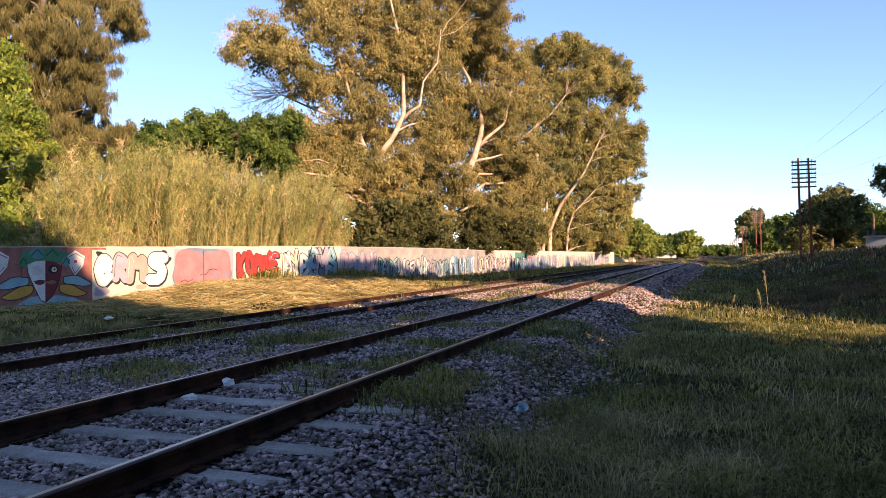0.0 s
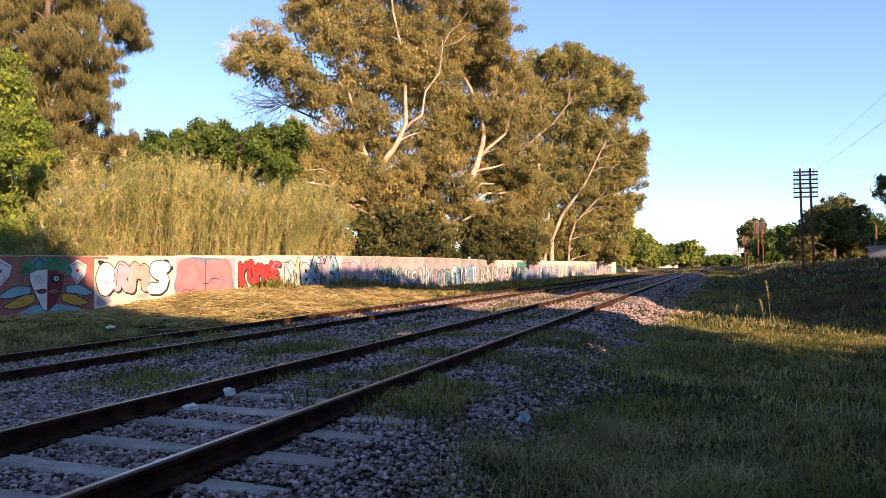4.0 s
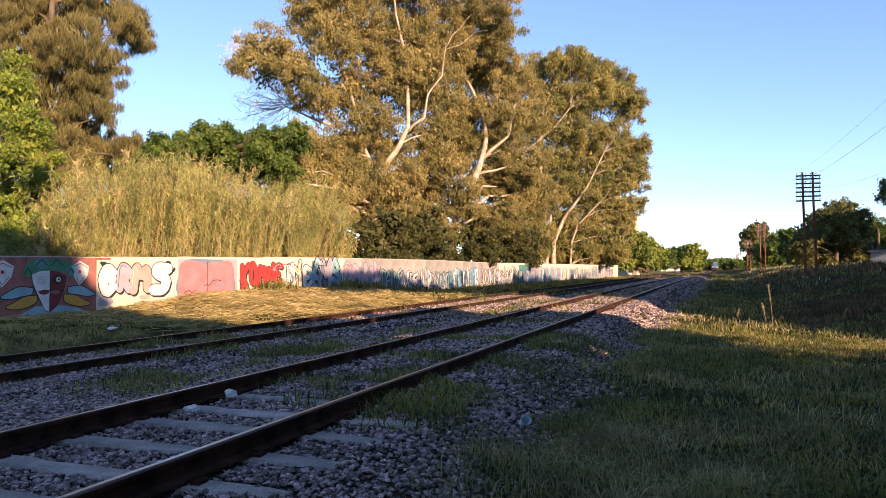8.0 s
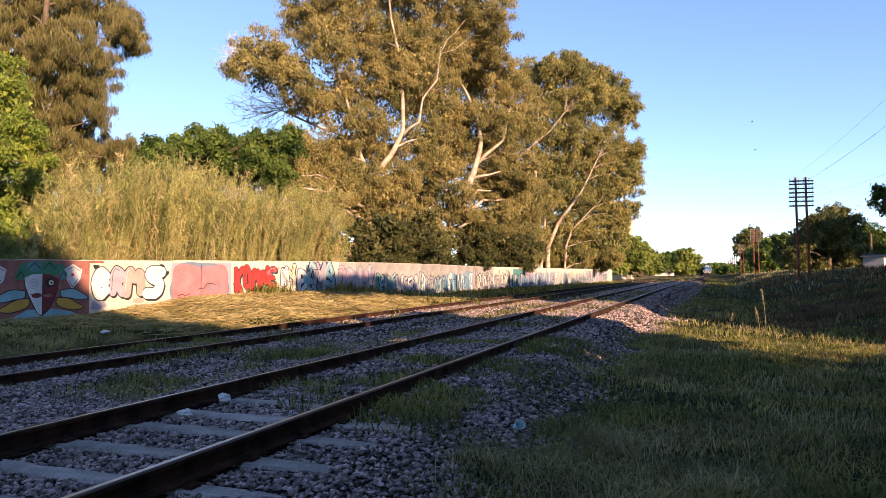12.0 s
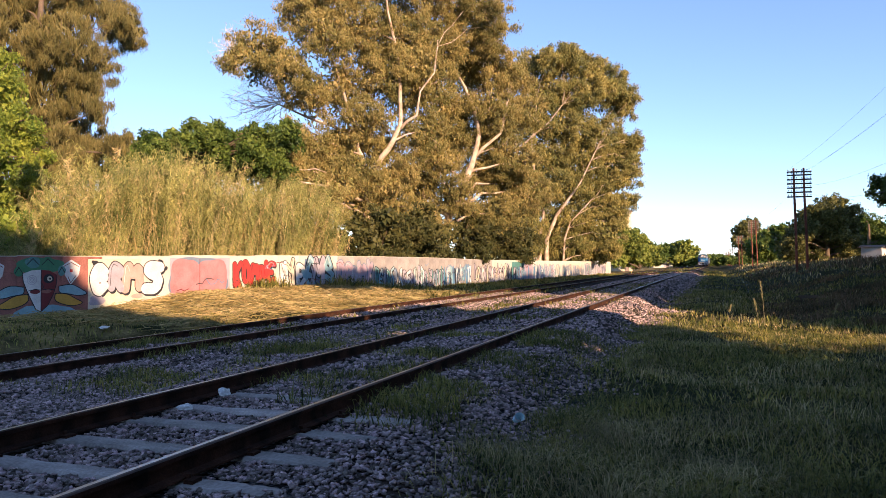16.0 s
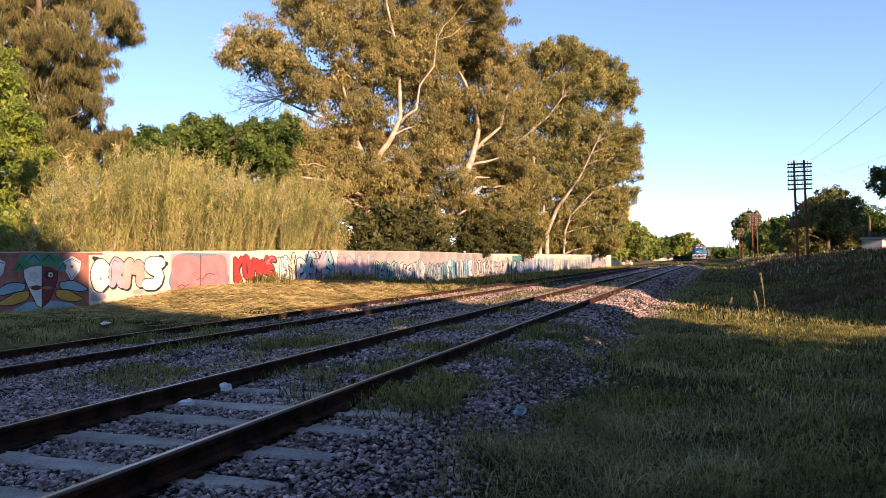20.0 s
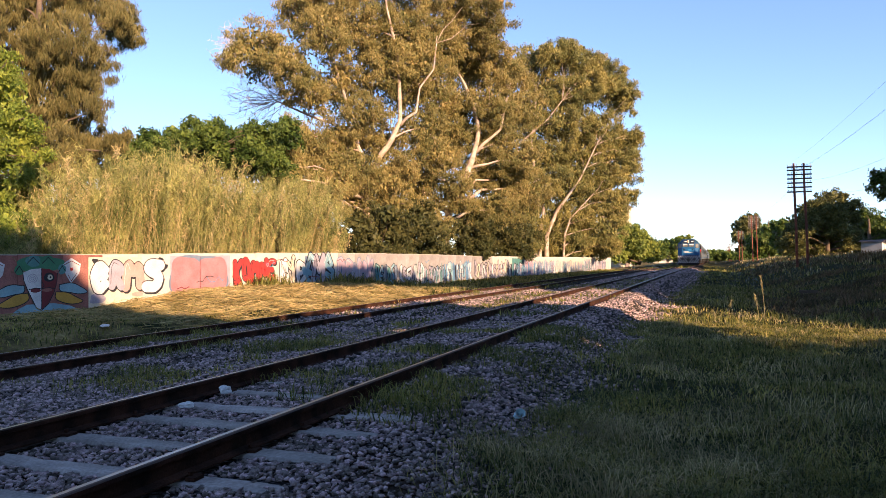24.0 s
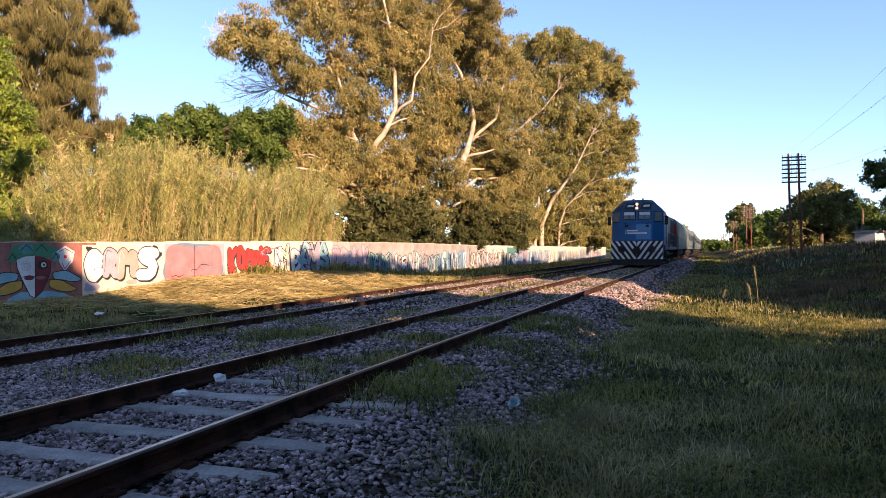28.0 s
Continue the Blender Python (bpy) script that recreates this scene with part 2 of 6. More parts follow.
# ---------------------------------------------------------------- mesh helpers
class Geo:
    """Collects corners and faces (with a material slot each) for one mesh."""

    def __init__(self):
        self.v, self.f, self.m, self.count = [], [], [], 0

    def add(self, verts, faces, slot=0):
        verts = np.asarray(verts, dtype=float).reshape(-1, 3)
        faces = [tuple(int(i) + self.count for i in f) for f in faces]
        self.v.append(verts)
        self.f += faces
        self.m += [slot] * len(faces)
        self.count += len(verts)

    def box(self, x0, x1, y0, y1, z0, z1, slot=0):
        v = [(x, y, z) for z in (z0, z1) for y in (y0, y1) for x in (x0, x1)]
        self.add(v, [(0, 2, 3, 1), (4, 5, 7, 6), (0, 1, 5, 4), (2, 6, 7, 3), (0, 4, 6, 2), (1, 3, 7, 5)], slot)

    def tube(self, pts, radii, sides=8, slot=0, cap=True):
        pts = [Vector(p) for p in pts]
        rings = []
        for i, p in enumerate(pts):
            d = (pts[min(i + 1, len(pts) - 1)] - pts[max(i - 1, 0)]).normalized()
            a = d.cross(Vector((0.13, 1, 0.07)) if abs(d.y) < 0.9 else Vector((1, 0.1, 0))).normalized()
            b = d.cross(a)
            rings += [p + (a * math.cos(k * math.tau / sides) + b * math.sin(k * math.tau / sides)) * radii[i] for k in range(sides)]
        faces = [(i * sides + k, i * sides + (k + 1) % sides, (i + 1) * sides + (k + 1) % sides, (i + 1) * sides + k)
                 for i in range(len(pts) - 1) for k in range(sides)]
        if cap:
            faces += [tuple(range(sides))[::-1], tuple((len(pts) - 1) * sides + k for k in range(sides))]
        self.add([tuple(r) for r in rings], faces, slot)

    def prism(self, outline, axis, lo, hi, slot=0):
        """A flat outline (pairs) drawn out along an axis; the pairs fill the two other axes in order."""
        k = len(outline)

        def at(p, h):
            return (h, p[0], p[1]) if axis == "x" else (p[0], h, p[1]) if axis == "y" else (p[0], p[1], h)
        v = [at(p, lo) for p in outline] + [at(p, hi) for p in outline]
        self.add(v, [tuple(range(k))[::-1], tuple(range(k, 2 * k))] + [(i, (i + 1) % k, (i + 1) % k + k, i + k) for i in range(k)], slot)

    def mesh(self, name, mats, smooth=False):
        me = bpy.data.meshes.new(name)
        me.from_pydata(np.concatenate(self.v).tolist(), [], self.f)
        for m in mats:
            me.materials.append(m)
        me.polygons.foreach_set("material_index", self.m)
        if smooth:
            me.polygons.foreach_set("use_smooth", [True] * len(self.f))
        bm = bmesh.new()
        bm.from_mesh(me)
        bmesh.ops.recalc_face_normals(bm, faces=bm.faces)
        bm.to_mesh(me)
        bm.free()
        return me


def bevelled(me, width=0.02, segments=2):
    bm = bmesh.new()
    bm.from_mesh(me)
    bmesh.ops.bevel(bm, geom=bm.edges, offset=width, segments=segments, affect="EDGES", profile=0.6, clamp_overlap=True)
    bm.to_mesh(me)
    bm.free()
    return me


def part(name, geo, material, parent=None, label="", bevel=0.0, smooth=False):
    mats = material if isinstance(material, (list, tuple)) else [material]
    me = geo if isinstance(geo, bpy.types.Mesh) else geo.mesh(name, mats, smooth)
    if bevel:
        bevelled(me, bevel)
    ob = new(name, me)
    if parent:
        ob.parent = parent
    if label:
        ob["label"] = label
    return ob


def thing(name, label, category, m=None, group="", kind=""):
    ob = tagged(new(name), label, category, group, kind)
    if m is not None:
        ob.matrix_basis = m
    return ob


def scatter_mesh(name, verts, quads, material, tris=False):
    """A mesh from whole arrays: verts (n,3), quads (k,4) or tris (k,3)."""
    me = bpy.data.meshes.new(name)
    k = quads.shape[1]
    me.vertices.add(len(verts))
    me.vertices.foreach_set("co", np.ascontiguousarray(verts, dtype=np.float32).ravel())
    me.loops.add(quads.size)
    me.loops.foreach_set("vertex_index", np.ascontiguousarray(quads, dtype=np.int32).ravel())
    me.polygons.add(len(quads))
    me.polygons.foreach_set("loop_start", np.arange(0, quads.size, k, dtype=np.int32))
    me.materials.append(material)
    me.update(calc_edges=True)
    return me


RNG = np.random.default_rng(7)


def unit(a):
    return a / np.maximum(np.linalg.norm(a, axis=1, keepdims=True), 1e-9)


def leaves(centres, length, width, along, spread=0.6, rng=RNG):
    """Pointed leaves: centres (n,3), long axis near the given way."""
    n = len(centres)
    d = unit(np.asarray(along) + rng.normal(0, spread, (n, 3)))
    s = unit(np.cross(d, rng.normal(0, 1, (n, 3))))
    L = (length * rng.uniform(0.6, 1.3, n))[:, None]
    Wd = (width * rng.uniform(0.6, 1.3, n))[:, None]
    foot = centres - d * L / 2
    v = np.stack([foot + s * Wd / 2, foot - s * Wd / 2, centres + d * L / 2], 1).reshape(-1, 3)
    return v, np.arange(3 * n).reshape(n, 3)


def smooth01(t):
    t = np.clip(t, 0, 1)
    return t * t * (3 - 2 * t)


# ---------------------------------------------------------------- plan of the line
TRACK_X = -3.82      # centre of the near track
SIDING_X = -9.12     # centre of the far, lower track
GAUGE = 1.676
RAIL_TOP, SIDING_TOP = 0.50, 0.30
WALL = [(-21.2, 2.0), (-19.6, 20.0), (-17.5, 36.0), (-13.9, 105.4)]


def drift(y):
    """How far both tracks swing off their straight line, y metres ahead."""
    y = np.asarray(y, float)
    knots = ([-50, 0, 8, 18, 45, 70, 100, 150, 250, 425, 700], [0.24, 0.24, 0.02, -0.06, -0.20, -0.08, 0.38, 0.75, 1.2, 1.8, 3.2])
    return sum(np.interp(y + o, *knots) for o in (-16, -8, 0, 8, 16)) / 5


def value_noise(x, y, s, seed=0):
    """Smooth noise on a lattice of s metres, about -1 to 1."""
    x, y = x / s, y / s
    xi, yi = np.floor(x).astype(np.int64), np.floor(y).astype(np.int64)
    fx, fy = smooth01(x - xi), smooth01(y - yi)

    def h(a, b):
        k = (a * 374761393 + b * 668265263 + seed * 2147483647) & 0x7FFFFFFF
        k = ((k ^ (k >> 13)) * 1274126177) & 0x7FFFFFFF
        return (k % 10007) / 5003.5 - 1
    return (h(xi, yi) * (1 - fx) + h(xi + 1, yi) * fx) * (1 - fy) + (h(xi, yi + 1) * (1 - fx) + h(xi + 1, yi + 1) * fx) * fy


def dip(y):
    """The line comes up towards the distance: how much lower and wider it lies near the standing point."""
    return 1 + 0.13 * (1 - smooth01((np.asarray(y, float) - 4.0) / 30.0))


def ground_z(x, y):
    """Height of the ground, with the railway's bed let down near the standing point."""
    x, y = np.asarray(x, float), np.asarray(y, float)
    k = 1 + (dip(y) - 1) * smooth01((-1.2 - x) / 1.5) * smooth01((x + 14.0) / 2.2)
    return 1.6 - k * (1.6 - level_ground(x / k, y / k))


def track_x(cx, y):
    """The middle of a track, y metres ahead."""
    k = dip(y)
    return k * (cx + drift(np.asarray(y, float) / k))


def track_top(top, y):
    return 1.6 - dip(y) * (1.6 - top)


def level_ground(x, y):
    xt = x
    x = x - drift(y)
    z = 0.10 * smooth01((-11.5 - x) / 1.5)                                     # strip by the wall
    z = z + 0.42 * smooth01((-12.8 - x) / 4.2) * smooth01((y - 17) / 6) * smooth01((36 - y) / 6)  # heap of cut cane against the wall
    z = np.maximum(z, 0.165 * smooth01((1.0 - np.abs(x - SIDING_X) + 1.2) / 0.8))  # siding's bed
    z = np.maximum(z, 0.115 * smooth01((x + 9.0) / 1.0) * smooth01((-2.0 - x) / 1.0))
    bury = 0.05 * smooth01((y - 4.9) / 2.2) * (0.85 + 0.35 * value_noise(x, y, 0.9, 9)) * smooth01((2.2 - np.abs(x - TRACK_X)) / 0.5)
    z = np.maximum(z, (0.322 + bury) * smooth01((1.45 - np.abs(x - TRACK_X) + 0.85) / 0.85))
    xb, x = x, xt
    ditch = smooth01((y - 14) / 14)
    z = z - 0.16 * ditch * np.exp(-((x - 2.2) / 1.2) ** 2)
    bank = smooth01((x - 2.8) / 5.0) * 1.15 + smooth01((x - 8.0) / 6.0) * 0.7 - smooth01((x - 15.0) / 7.0) * 1.4
    z = z + bank * smooth01((y - 20) / 26) * (1 - 0.8 * smooth01((y - 160) / 200)) + bank * 0.12 * (1 - smooth01((y - 20) / 26))
    x = xb
    out = np.maximum(np.abs(x - TRACK_X) - 2.3, 0)
    rough = np.clip(out / 2, 0, 1)
    z = z + rough * (0.05 * value_noise(x, y, 1.7, 1) + 0.03 * value_noise(x, y, 0.6, 2)) * (np.abs(x - SIDING_X) > 2.0)
    return z + 0.012 * value_noise(x, y, 0.35, 3)


def make_ground():
    xs = np.concatenate([[-3500, -1500, -700, -300, -150, -80, -50, -36, -28, -24], np.arange(-21.5, -12, 0.5), np.arange(-12, 5, 0.22),
                         np.arange(5, 18, 0.6), [19, 22, 26, 32, 40, 55, 80, 150, 300, 700, 1500, 3500]])
    ys = np.concatenate([[-2000, -600, -200, -80, -40, -20, -10, -5], np.arange(-3, 36, 0.3), np.arange(36, 70, 0.8), np.arange(70, 160, 3),
                         np.arange(160, 420, 12), [450, 520, 650, 900, 1400, 2200, 4000]])
    X, Y = np.meshgrid(xs, ys)
    Z = ground_z(X, Y)
    v = np.stack([X, Y, Z], -1).reshape(-1, 3)
    w = len(xs)
    i = (np.arange(len(ys) - 1)[:, None] * w + np.arange(w - 1)[None, :]).ravel()
    me = scatter_mesh("ground", v, np.stack([i, i + 1, i + w + 1, i + w], 1), M_GROUND)
    me.polygons.foreach_set("use_smooth", [True] * len(me.polygons))
    return tagged(new("ground", me), "grassy railway land with grey stone ballast and bare soil", "ground", kind="structure")


GROUND = make_ground()


# ---------------------------------------------------------------- tracks
RAIL_H = 0.165


def rail_profile(side):
    """Half-round headed rail round x = 0, top at 0; the polished running band lies towards the track's middle."""
    h, w = RAIL_H, 0.036
    lo, hi = (-0.030, 0.006) if side > 0 else (-0.006, 0.030)
    return [(-0.07, -h), (0.07, -h), (0.07, -h + 0.014), (0.012, -h + 0.032), (0.010, -0.046),
            (w, -0.037), (w, -0.009), (w - 0.010, -0.001), (hi, 0.0), (lo, 0.0), (-w + 0.010 if lo > -0.02 else lo - 0.001, -0.001), (-w, -0.009), (-w, -0.037),
            (-0.010, -0.046), (-0.012, -h + 0.032), (-0.07, -h + 0.014)]


SLEEPERS = {}


def rail_x(cx, side, y):
    return track_x(cx, y) + side * (GAUGE / 2 + 0.035)


def make_track(cx, top, label, head, near_rows, last):
    track = tagged(new("railway_track"), label, "railway track", kind="structure")
    for side in (-1, 1):
        prof = rail_profile(side)
        k = len(prof)
        # long lengths of rail, with a small gap at each joint
        y = -17.0
        while y < 850:
            step = 18.0 if y < 120 else 120.0
            cuts = np.linspace(y, y + step - 0.012, 10 if step < 100 else 13)
            v = [(float(rail_x(cx, side, yy)) + p[0], yy, float(track_top(top, yy)) + p[1]) for yy in cuts for p in prof]
            faces, slots = [tuple(range(k))[::-1], tuple(range((len(cuts) - 1) * k, len(cuts) * k))], [0, 0]
            for j in range(len(cuts) - 1):
                for i in range(k):
                    faces.append((j * k + i, j * k + (i + 1) % k, (j + 1) * k + (i + 1) % k, (j + 1) * k + i))
                    slots.append(1 if i == 8 else 2 if i in (6, 7, 9, 10) else 0)
            me = bpy.data.meshes.new("rail")
            me.from_pydata(v, [], faces)
            for m in (M_RAIL_SIDE, head, M_RAIL_EDGE):
                me.materials.append(m)
            me.polygons.foreach_set("material_index", slots)
            bm = bmesh.new()
            bm.from_mesh(me)
            bmesh.ops.recalc_face_normals(bm, faces=bm.faces)
            bm.to_mesh(me)
            bm.free()
            rail = part("rail", me, None, track)
            y += step
            # fish plates that bolt the lengths together
            if y < 60:
                x, z = float(rail_x(cx, side, y)), float(track_top(top, y))
                g = Geo()
                g.box(x + 0.012, x + 0.034, y - 0.3, y + 0.3, z - 0.118, z - 0.050)
                for dy in (-0.22, -0.08, 0.08, 0.22):
                    g.box(x + 0.034, x + 0.052, y + dy - 0.016, y + dy + 0.016, z - 0.098, z - 0.068)
                part("fish_plate", g, M_RAIL_SIDE, rail)
    # sleepers: hewn hardwood with split, worn ends; three meshes shared by all, each with its own turn and sinking
    shapes = []
    for seed in (1, 2, 3):
        rng = random.Random(seed)
        g = Geo()
        n = 15
        rings = []
        for i in range(n):
            x = -1.22 + 2.86 * i / (n - 1)
            worn = 0.012 * rng.random() + (0.02 * rng.random() if i in (0, n - 1) else 0)
            w0, w1 = 0.108 + rng.uniform(-0.014, 0.006), 0.108 + rng.uniform(-0.014, 0.006)
            rings += [(x, -w0, -0.14), (x, w1, -0.14), (x, w1 + 0.004, -0.03), (x, w1 - 0.018, -worn), (x, 0.02, -worn * rng.random()), (x, -w0 + 0.016, -worn), (x, -w0 - 0.004, -0.03)]
        faces = [tuple(range(7)), tuple(range((n - 1) * 7, n * 7))[::-1]]
        faces += [(j * 7 + i, (j + 1) * 7 + i, (j + 1) * 7 + (i + 1) % 7, j * 7 + (i + 1) % 7) for j in range(n - 1) for i in range(7)]
        g.add(rings, faces)
        shapes.append(g.mesh("sleeper", [M_SLEEPER]))
    clip = Geo()
    for side in (-1, 1):
        for s2 in (-1, 1):
            xx = side * (GAUGE / 2 + 0.035) + s2 * 0.10
            clip.box(xx - 0.035, xx + 0.035, -0.05, 0.05, -0.01, 0.018)
            clip.tube([(xx - s2 * 0.03, 0, 0.01), (xx - s2 * 0.03, 0, 0.045)], [0.018, 0.018], 6)
    cme = clip.mesh("rail_fastening", [M_RAIL_SIDE])
    rng = random.Random(3)
    rows = list(near_rows)
    while rows[-1] < last and len(rows) < 150:
        rows.append(rows[-1] + 0.66 + rng.uniform(-0.04, 0.04))
    SLEEPERS[cx] = rows
    for i, y in enumerate(rows):
        s = part("sleeper", shapes[i * 7 % 3], None, track)
        s.matrix_basis = pose(float(track_x(cx, y)) + rng.uniform(-0.03, 0.03), y, float(track_top(top, y)) - RAIL_H - 0.002,
                              rng.uniform(-0.8, 0.8), rng.uniform(-0.4, 0.4), 4.0 + rng.uniform(-1.6, 1.6))
        if y < 16:
            part("rail_fastening", cme, None, s)
    return track


make_track(TRACK_X, RAIL_TOP, "broad-gauge railway track with worn shiny rails on grey sleepers", M_RAIL_TOP,
           [-0.2, 0.5, 1.15, 1.8, 2.45, 3.06, 3.68, 4.36, 5.10, 5.72, 6.42], 92)
make_track(SIDING_X, SIDING_TOP, "rusty siding track sunk in weeds and ballast", M_RAIL_DULL, [0.50], 60)


# ---------------------------------------------------------------- boundary wall
def wall_point(s):
    """The foot of the wall's face s metres along it, and its heading."""
    for (x0, y0), (x1, y1) in zip(WALL, WALL[1:]):
        d = math.hypot(x1 - x0, y1 - y0)
        if s <= d or (x1, y1) == WALL[-1]:
            return x0 + (x1 - x0) * s / d, y0 + (y1 - y0) * s / d, math.atan2(y1 - y0, x1 - x0)
        s -= d


def wall_top(s):
    return float(np.interp(s, [0, 12, 22, 30, 40, 50, 104], [1.88, 1.89, 1.99, 2.05, 2.04, 1.92, 1.85]))


def wall_matrix(s):
    x, y, a = wall_point(s)
    return Matrix.Translation((x, y, 0)) @ Matrix.Rotation(a, 4, "Z")   # local x along the wall, local -y out of its face


wall_boundary = tagged(new("wall_boundary"), "long low boundary wall of plastered panels covered in graffiti", "wall", kind="structure")


def make_wall():
    rng = random.Random(11)
    s = 0.0
    base = {0: P_BRICKRED, 1: M_CONCRETE, 2: P_PINK}
    while s < 103.6:
        w = min(1.5, 103.7 - s)
        mid = s + w / 2
        top = wall_top(mid) + rng.uniform(-0.012, 0.012)
        g = Geo()
        g.box(-w / 2 + 0.004, w / 2 - 0.004, 0.0, 0.14, -0.4, top)
        m = P_BRICKRED if mid < 15.8 else M_CONCRETE if mid < 30 else M_BLOCK if mid < 52 else M_CONCRETE
        p = part("panel", g, m, wall_boundary, bevel=0.008)
        p.matrix_basis = wall_matrix(mid)
        c = Geo()
        c.box(-w / 2 + 0.002, w / 2 - 0.002, -0.012, 0.152, top + 0.002, top + 0.026)
        q = part("coping", c, M_CONCRETE, wall_boundary, bevel=0.006)
        q.matrix_basis = wall_matrix(mid)
        s += w


make_wall()

# ---------------------------------------------------------------- trees
VIEW_TURN = radians(21.55)


def place(px_right, ahead):
    """A spot so many metres to the right of and ahead of the standing point, as seen along the usual gaze."""
    c, s = math.cos(VIEW_TURN), math.sin(VIEW_TURN)
    return px_right * c - ahead * s, px_right * s + ahead * c


def bend(a, b, sag, rng, k=5):
    """Points from a to b on an uneven, bowed line."""
    a, b = Vector(a), Vector(b)
    d = (b - a).length
    pts = []
    for i in range(k + 1):
        t = i / k
        p = a.lerp(b, t)
        p.z += sag * d * math.sin(t * math.pi) * 0.5
        if 0 < i < k:
            p += Vector((rng.uniform(-1, 1), rng.uniform(-1, 1), rng.uniform(-0.6, 0.6))) * d * 0.045
        pts.append(p)
    return pts


def crown_points(boughs, per, clump, flat, rng, hollow=0.45):
    """Leaf centres, in clumps that sit round the outside of each bough; also the clumps' middles."""
    out, mids, owner = [], [], []
    for k, (bx, by, bz, r) in enumerate(boughs):
        n = max(4, int((r / clump) ** 2 * 3.9))
        d = unit(rng.normal(0, 1, (n, 3)))
        rad = r * (hollow + (1 - hollow) * rng.uniform(0, 1, (n, 1)) ** 0.5)
        c = np.array([bx, by, bz]) + d * rad * np.array([1, 1, flat])
        mids.append(c)
        owner += [k] * n
        m = max(4, int(per))
        q = c[:, None, :] + rng.normal(0, 0.28, (n, m, 3)) * clump * np.array([1, 1, 0.8])
        out.append(q.reshape(-1, 3))
    return np.concatenate(out), np.concatenate(mids), owner


def tree(label, spot, stems, boughs, leaf, bark, seed, per=40, clump=0.75, size=(0.26, 0.085), flat=0.8, droop=(0, 0, -1), spread=0.6,
         twigs=True, name="tree", category="tree", hollow=0.45, group="", turn=VIEW_TURN, inner=40, behind=0):
    """stems: lists of (x, y, z, radius) from the ground up; boughs: (x, y, z, r) leafy masses; both relative to the foot, x across the view."""
    rng = np.random.default_rng(seed)
    prng = random.Random(seed)
    z0 = float(ground_z(spot[0], spot[1]))
    t = thing(name, label, category, Matrix.Translation((spot[0], spot[1], z0)) @ Matrix.Rotation(turn, 4, "Z"), group)
    g = Geo()
    nodes = []
    for st in stems:
        pts, rad = [], []
        for a, b in zip(st, st[1:]):
            for i in range(3):
                f = i / 3
                pts.append(Vector(a[:3]).lerp(Vector(b[:3]), f) + Vector((prng.uniform(-1, 1), prng.uniform(-1, 1), 0)) * a[3] * 0.25)
                rad.append(a[3] + (b[3] - a[3]) * f)
        pts.append(Vector(st[-1][:3]))
        rad.append(st[-1][3])
        pts[0].z -= 0.25
        g.tube(pts, rad, 9)
        nodes += list(zip(pts, rad))
    part("trunk", g, bark, t, smooth=True)
    pts, mids, owner = crown_points(boughs, per, clump, flat, rng, hollow)
    for bx, by, bz, r in boughs:
        c = Vector((bx, by, bz))
        root, rr = min(nodes, key=lambda q: (q[0] - c).length + (4 * max(0, q[0].z - c.z + 0.3 * r)))
        k = max(0.025, min(rr * 0.5, 0.03 + 0.022 * (c - root).length))
        line = bend(root, c, 0.12, prng)
        limb = Geo()
        limb.tube(line, [k * (1 - 0.75 * i / 5) for i in range(6)], 6)
        part("limb", limb, bark, t, smooth=True)
    if twigs:
        limbs = Geo()
        for c, k in zip(mids[::3], owner[::3]):
            b = Vector(boughs[k][:3])
            limbs.tube(bend(b, c, 0.1, prng, 2), [0.03, 0.02, 0.008], 4, cap=False)
        part("twiggery", limbs, bark, t, smooth=True)["kind"] = "stuff"
    v, q = leaves(pts, size[0], size[1], droop, spread, rng)
    if inner:
        core = np.concatenate([np.array([bx, by, bz]) + unit(rng.normal(0, 1, (k, 3))) * (r * 0.68 * rng.uniform(0, 1, (k, 1)) ** 0.4) * np.array([1, 1, flat])
                               for bx, by, bz, r in boughs for k in (max(6, int((r / clump) ** 2 * inner)),)])
        if behind:
            core = np.concatenate([core] + [np.array([bx * 0.96, by + 1.6 + r, bz - 0.1 * r]) + unit(rng.normal(0, 1, (k, 3))) * rng.uniform(0, 1, (k, 1)) ** 0.4 * r * 0.85 for bx, by, bz, r in boughs for k in (int((r / clump) ** 2 * behind),)])
        v2, q2 = leaves(core, size[0] * 1.5, size[1] * 2.5, droop, spread, rng)
        v, q = np.concatenate([v, v2]), np.concatenate([q, q2 + len(v)])
    part("crown", scatter_mesh("crown", v, q, leaf), None, t)["kind"] = "stuff"
    return t


def boughs_from(rows, ahead, foot_px, z0, rng, deep=2.5, slant=0.3):
    """The row of boughs runs back along the wall: those further across stand further off."""
    out = []
    for px, py, r in rows:
        far = ahead + slant * (px - foot_px) * ahead / 1238.0 + float(rng.uniform(-deep, deep))
        out.append(((px - 784) * far / 1238.0 - (foot_px - 784) * ahead / 1238.0, far - ahead, 1.6 + (473 - py) * far / 1238.0 - z0, r * 1.12 * far / 1238.0))
    return out


def stem_from(rows, ahead, foot_px, z0):
    return [((px - foot_px) * ahead / 1238.0, 0.0, (1.6 + (473 - py) * ahead / 1238.0) - z0, r) for px, py, r in rows]


def view_tree(label, foot_px, ahead, stems, boughs, leaf, bark, seed, deep=2.5, slant=0.3, **kw):
    spot = place((foot_px - 784) * ahead / 1238.0, ahead)
    z0 = float(ground_z(*spot))
    rng = np.random.default_rng(seed + 100)
    return tree(label, spot, [stem_from(s, ahead, foot_px, z0) for s in stems], boughs_from(boughs, ahead, foot_px, z0, rng, deep, slant), leaf, bark, seed, **kw)


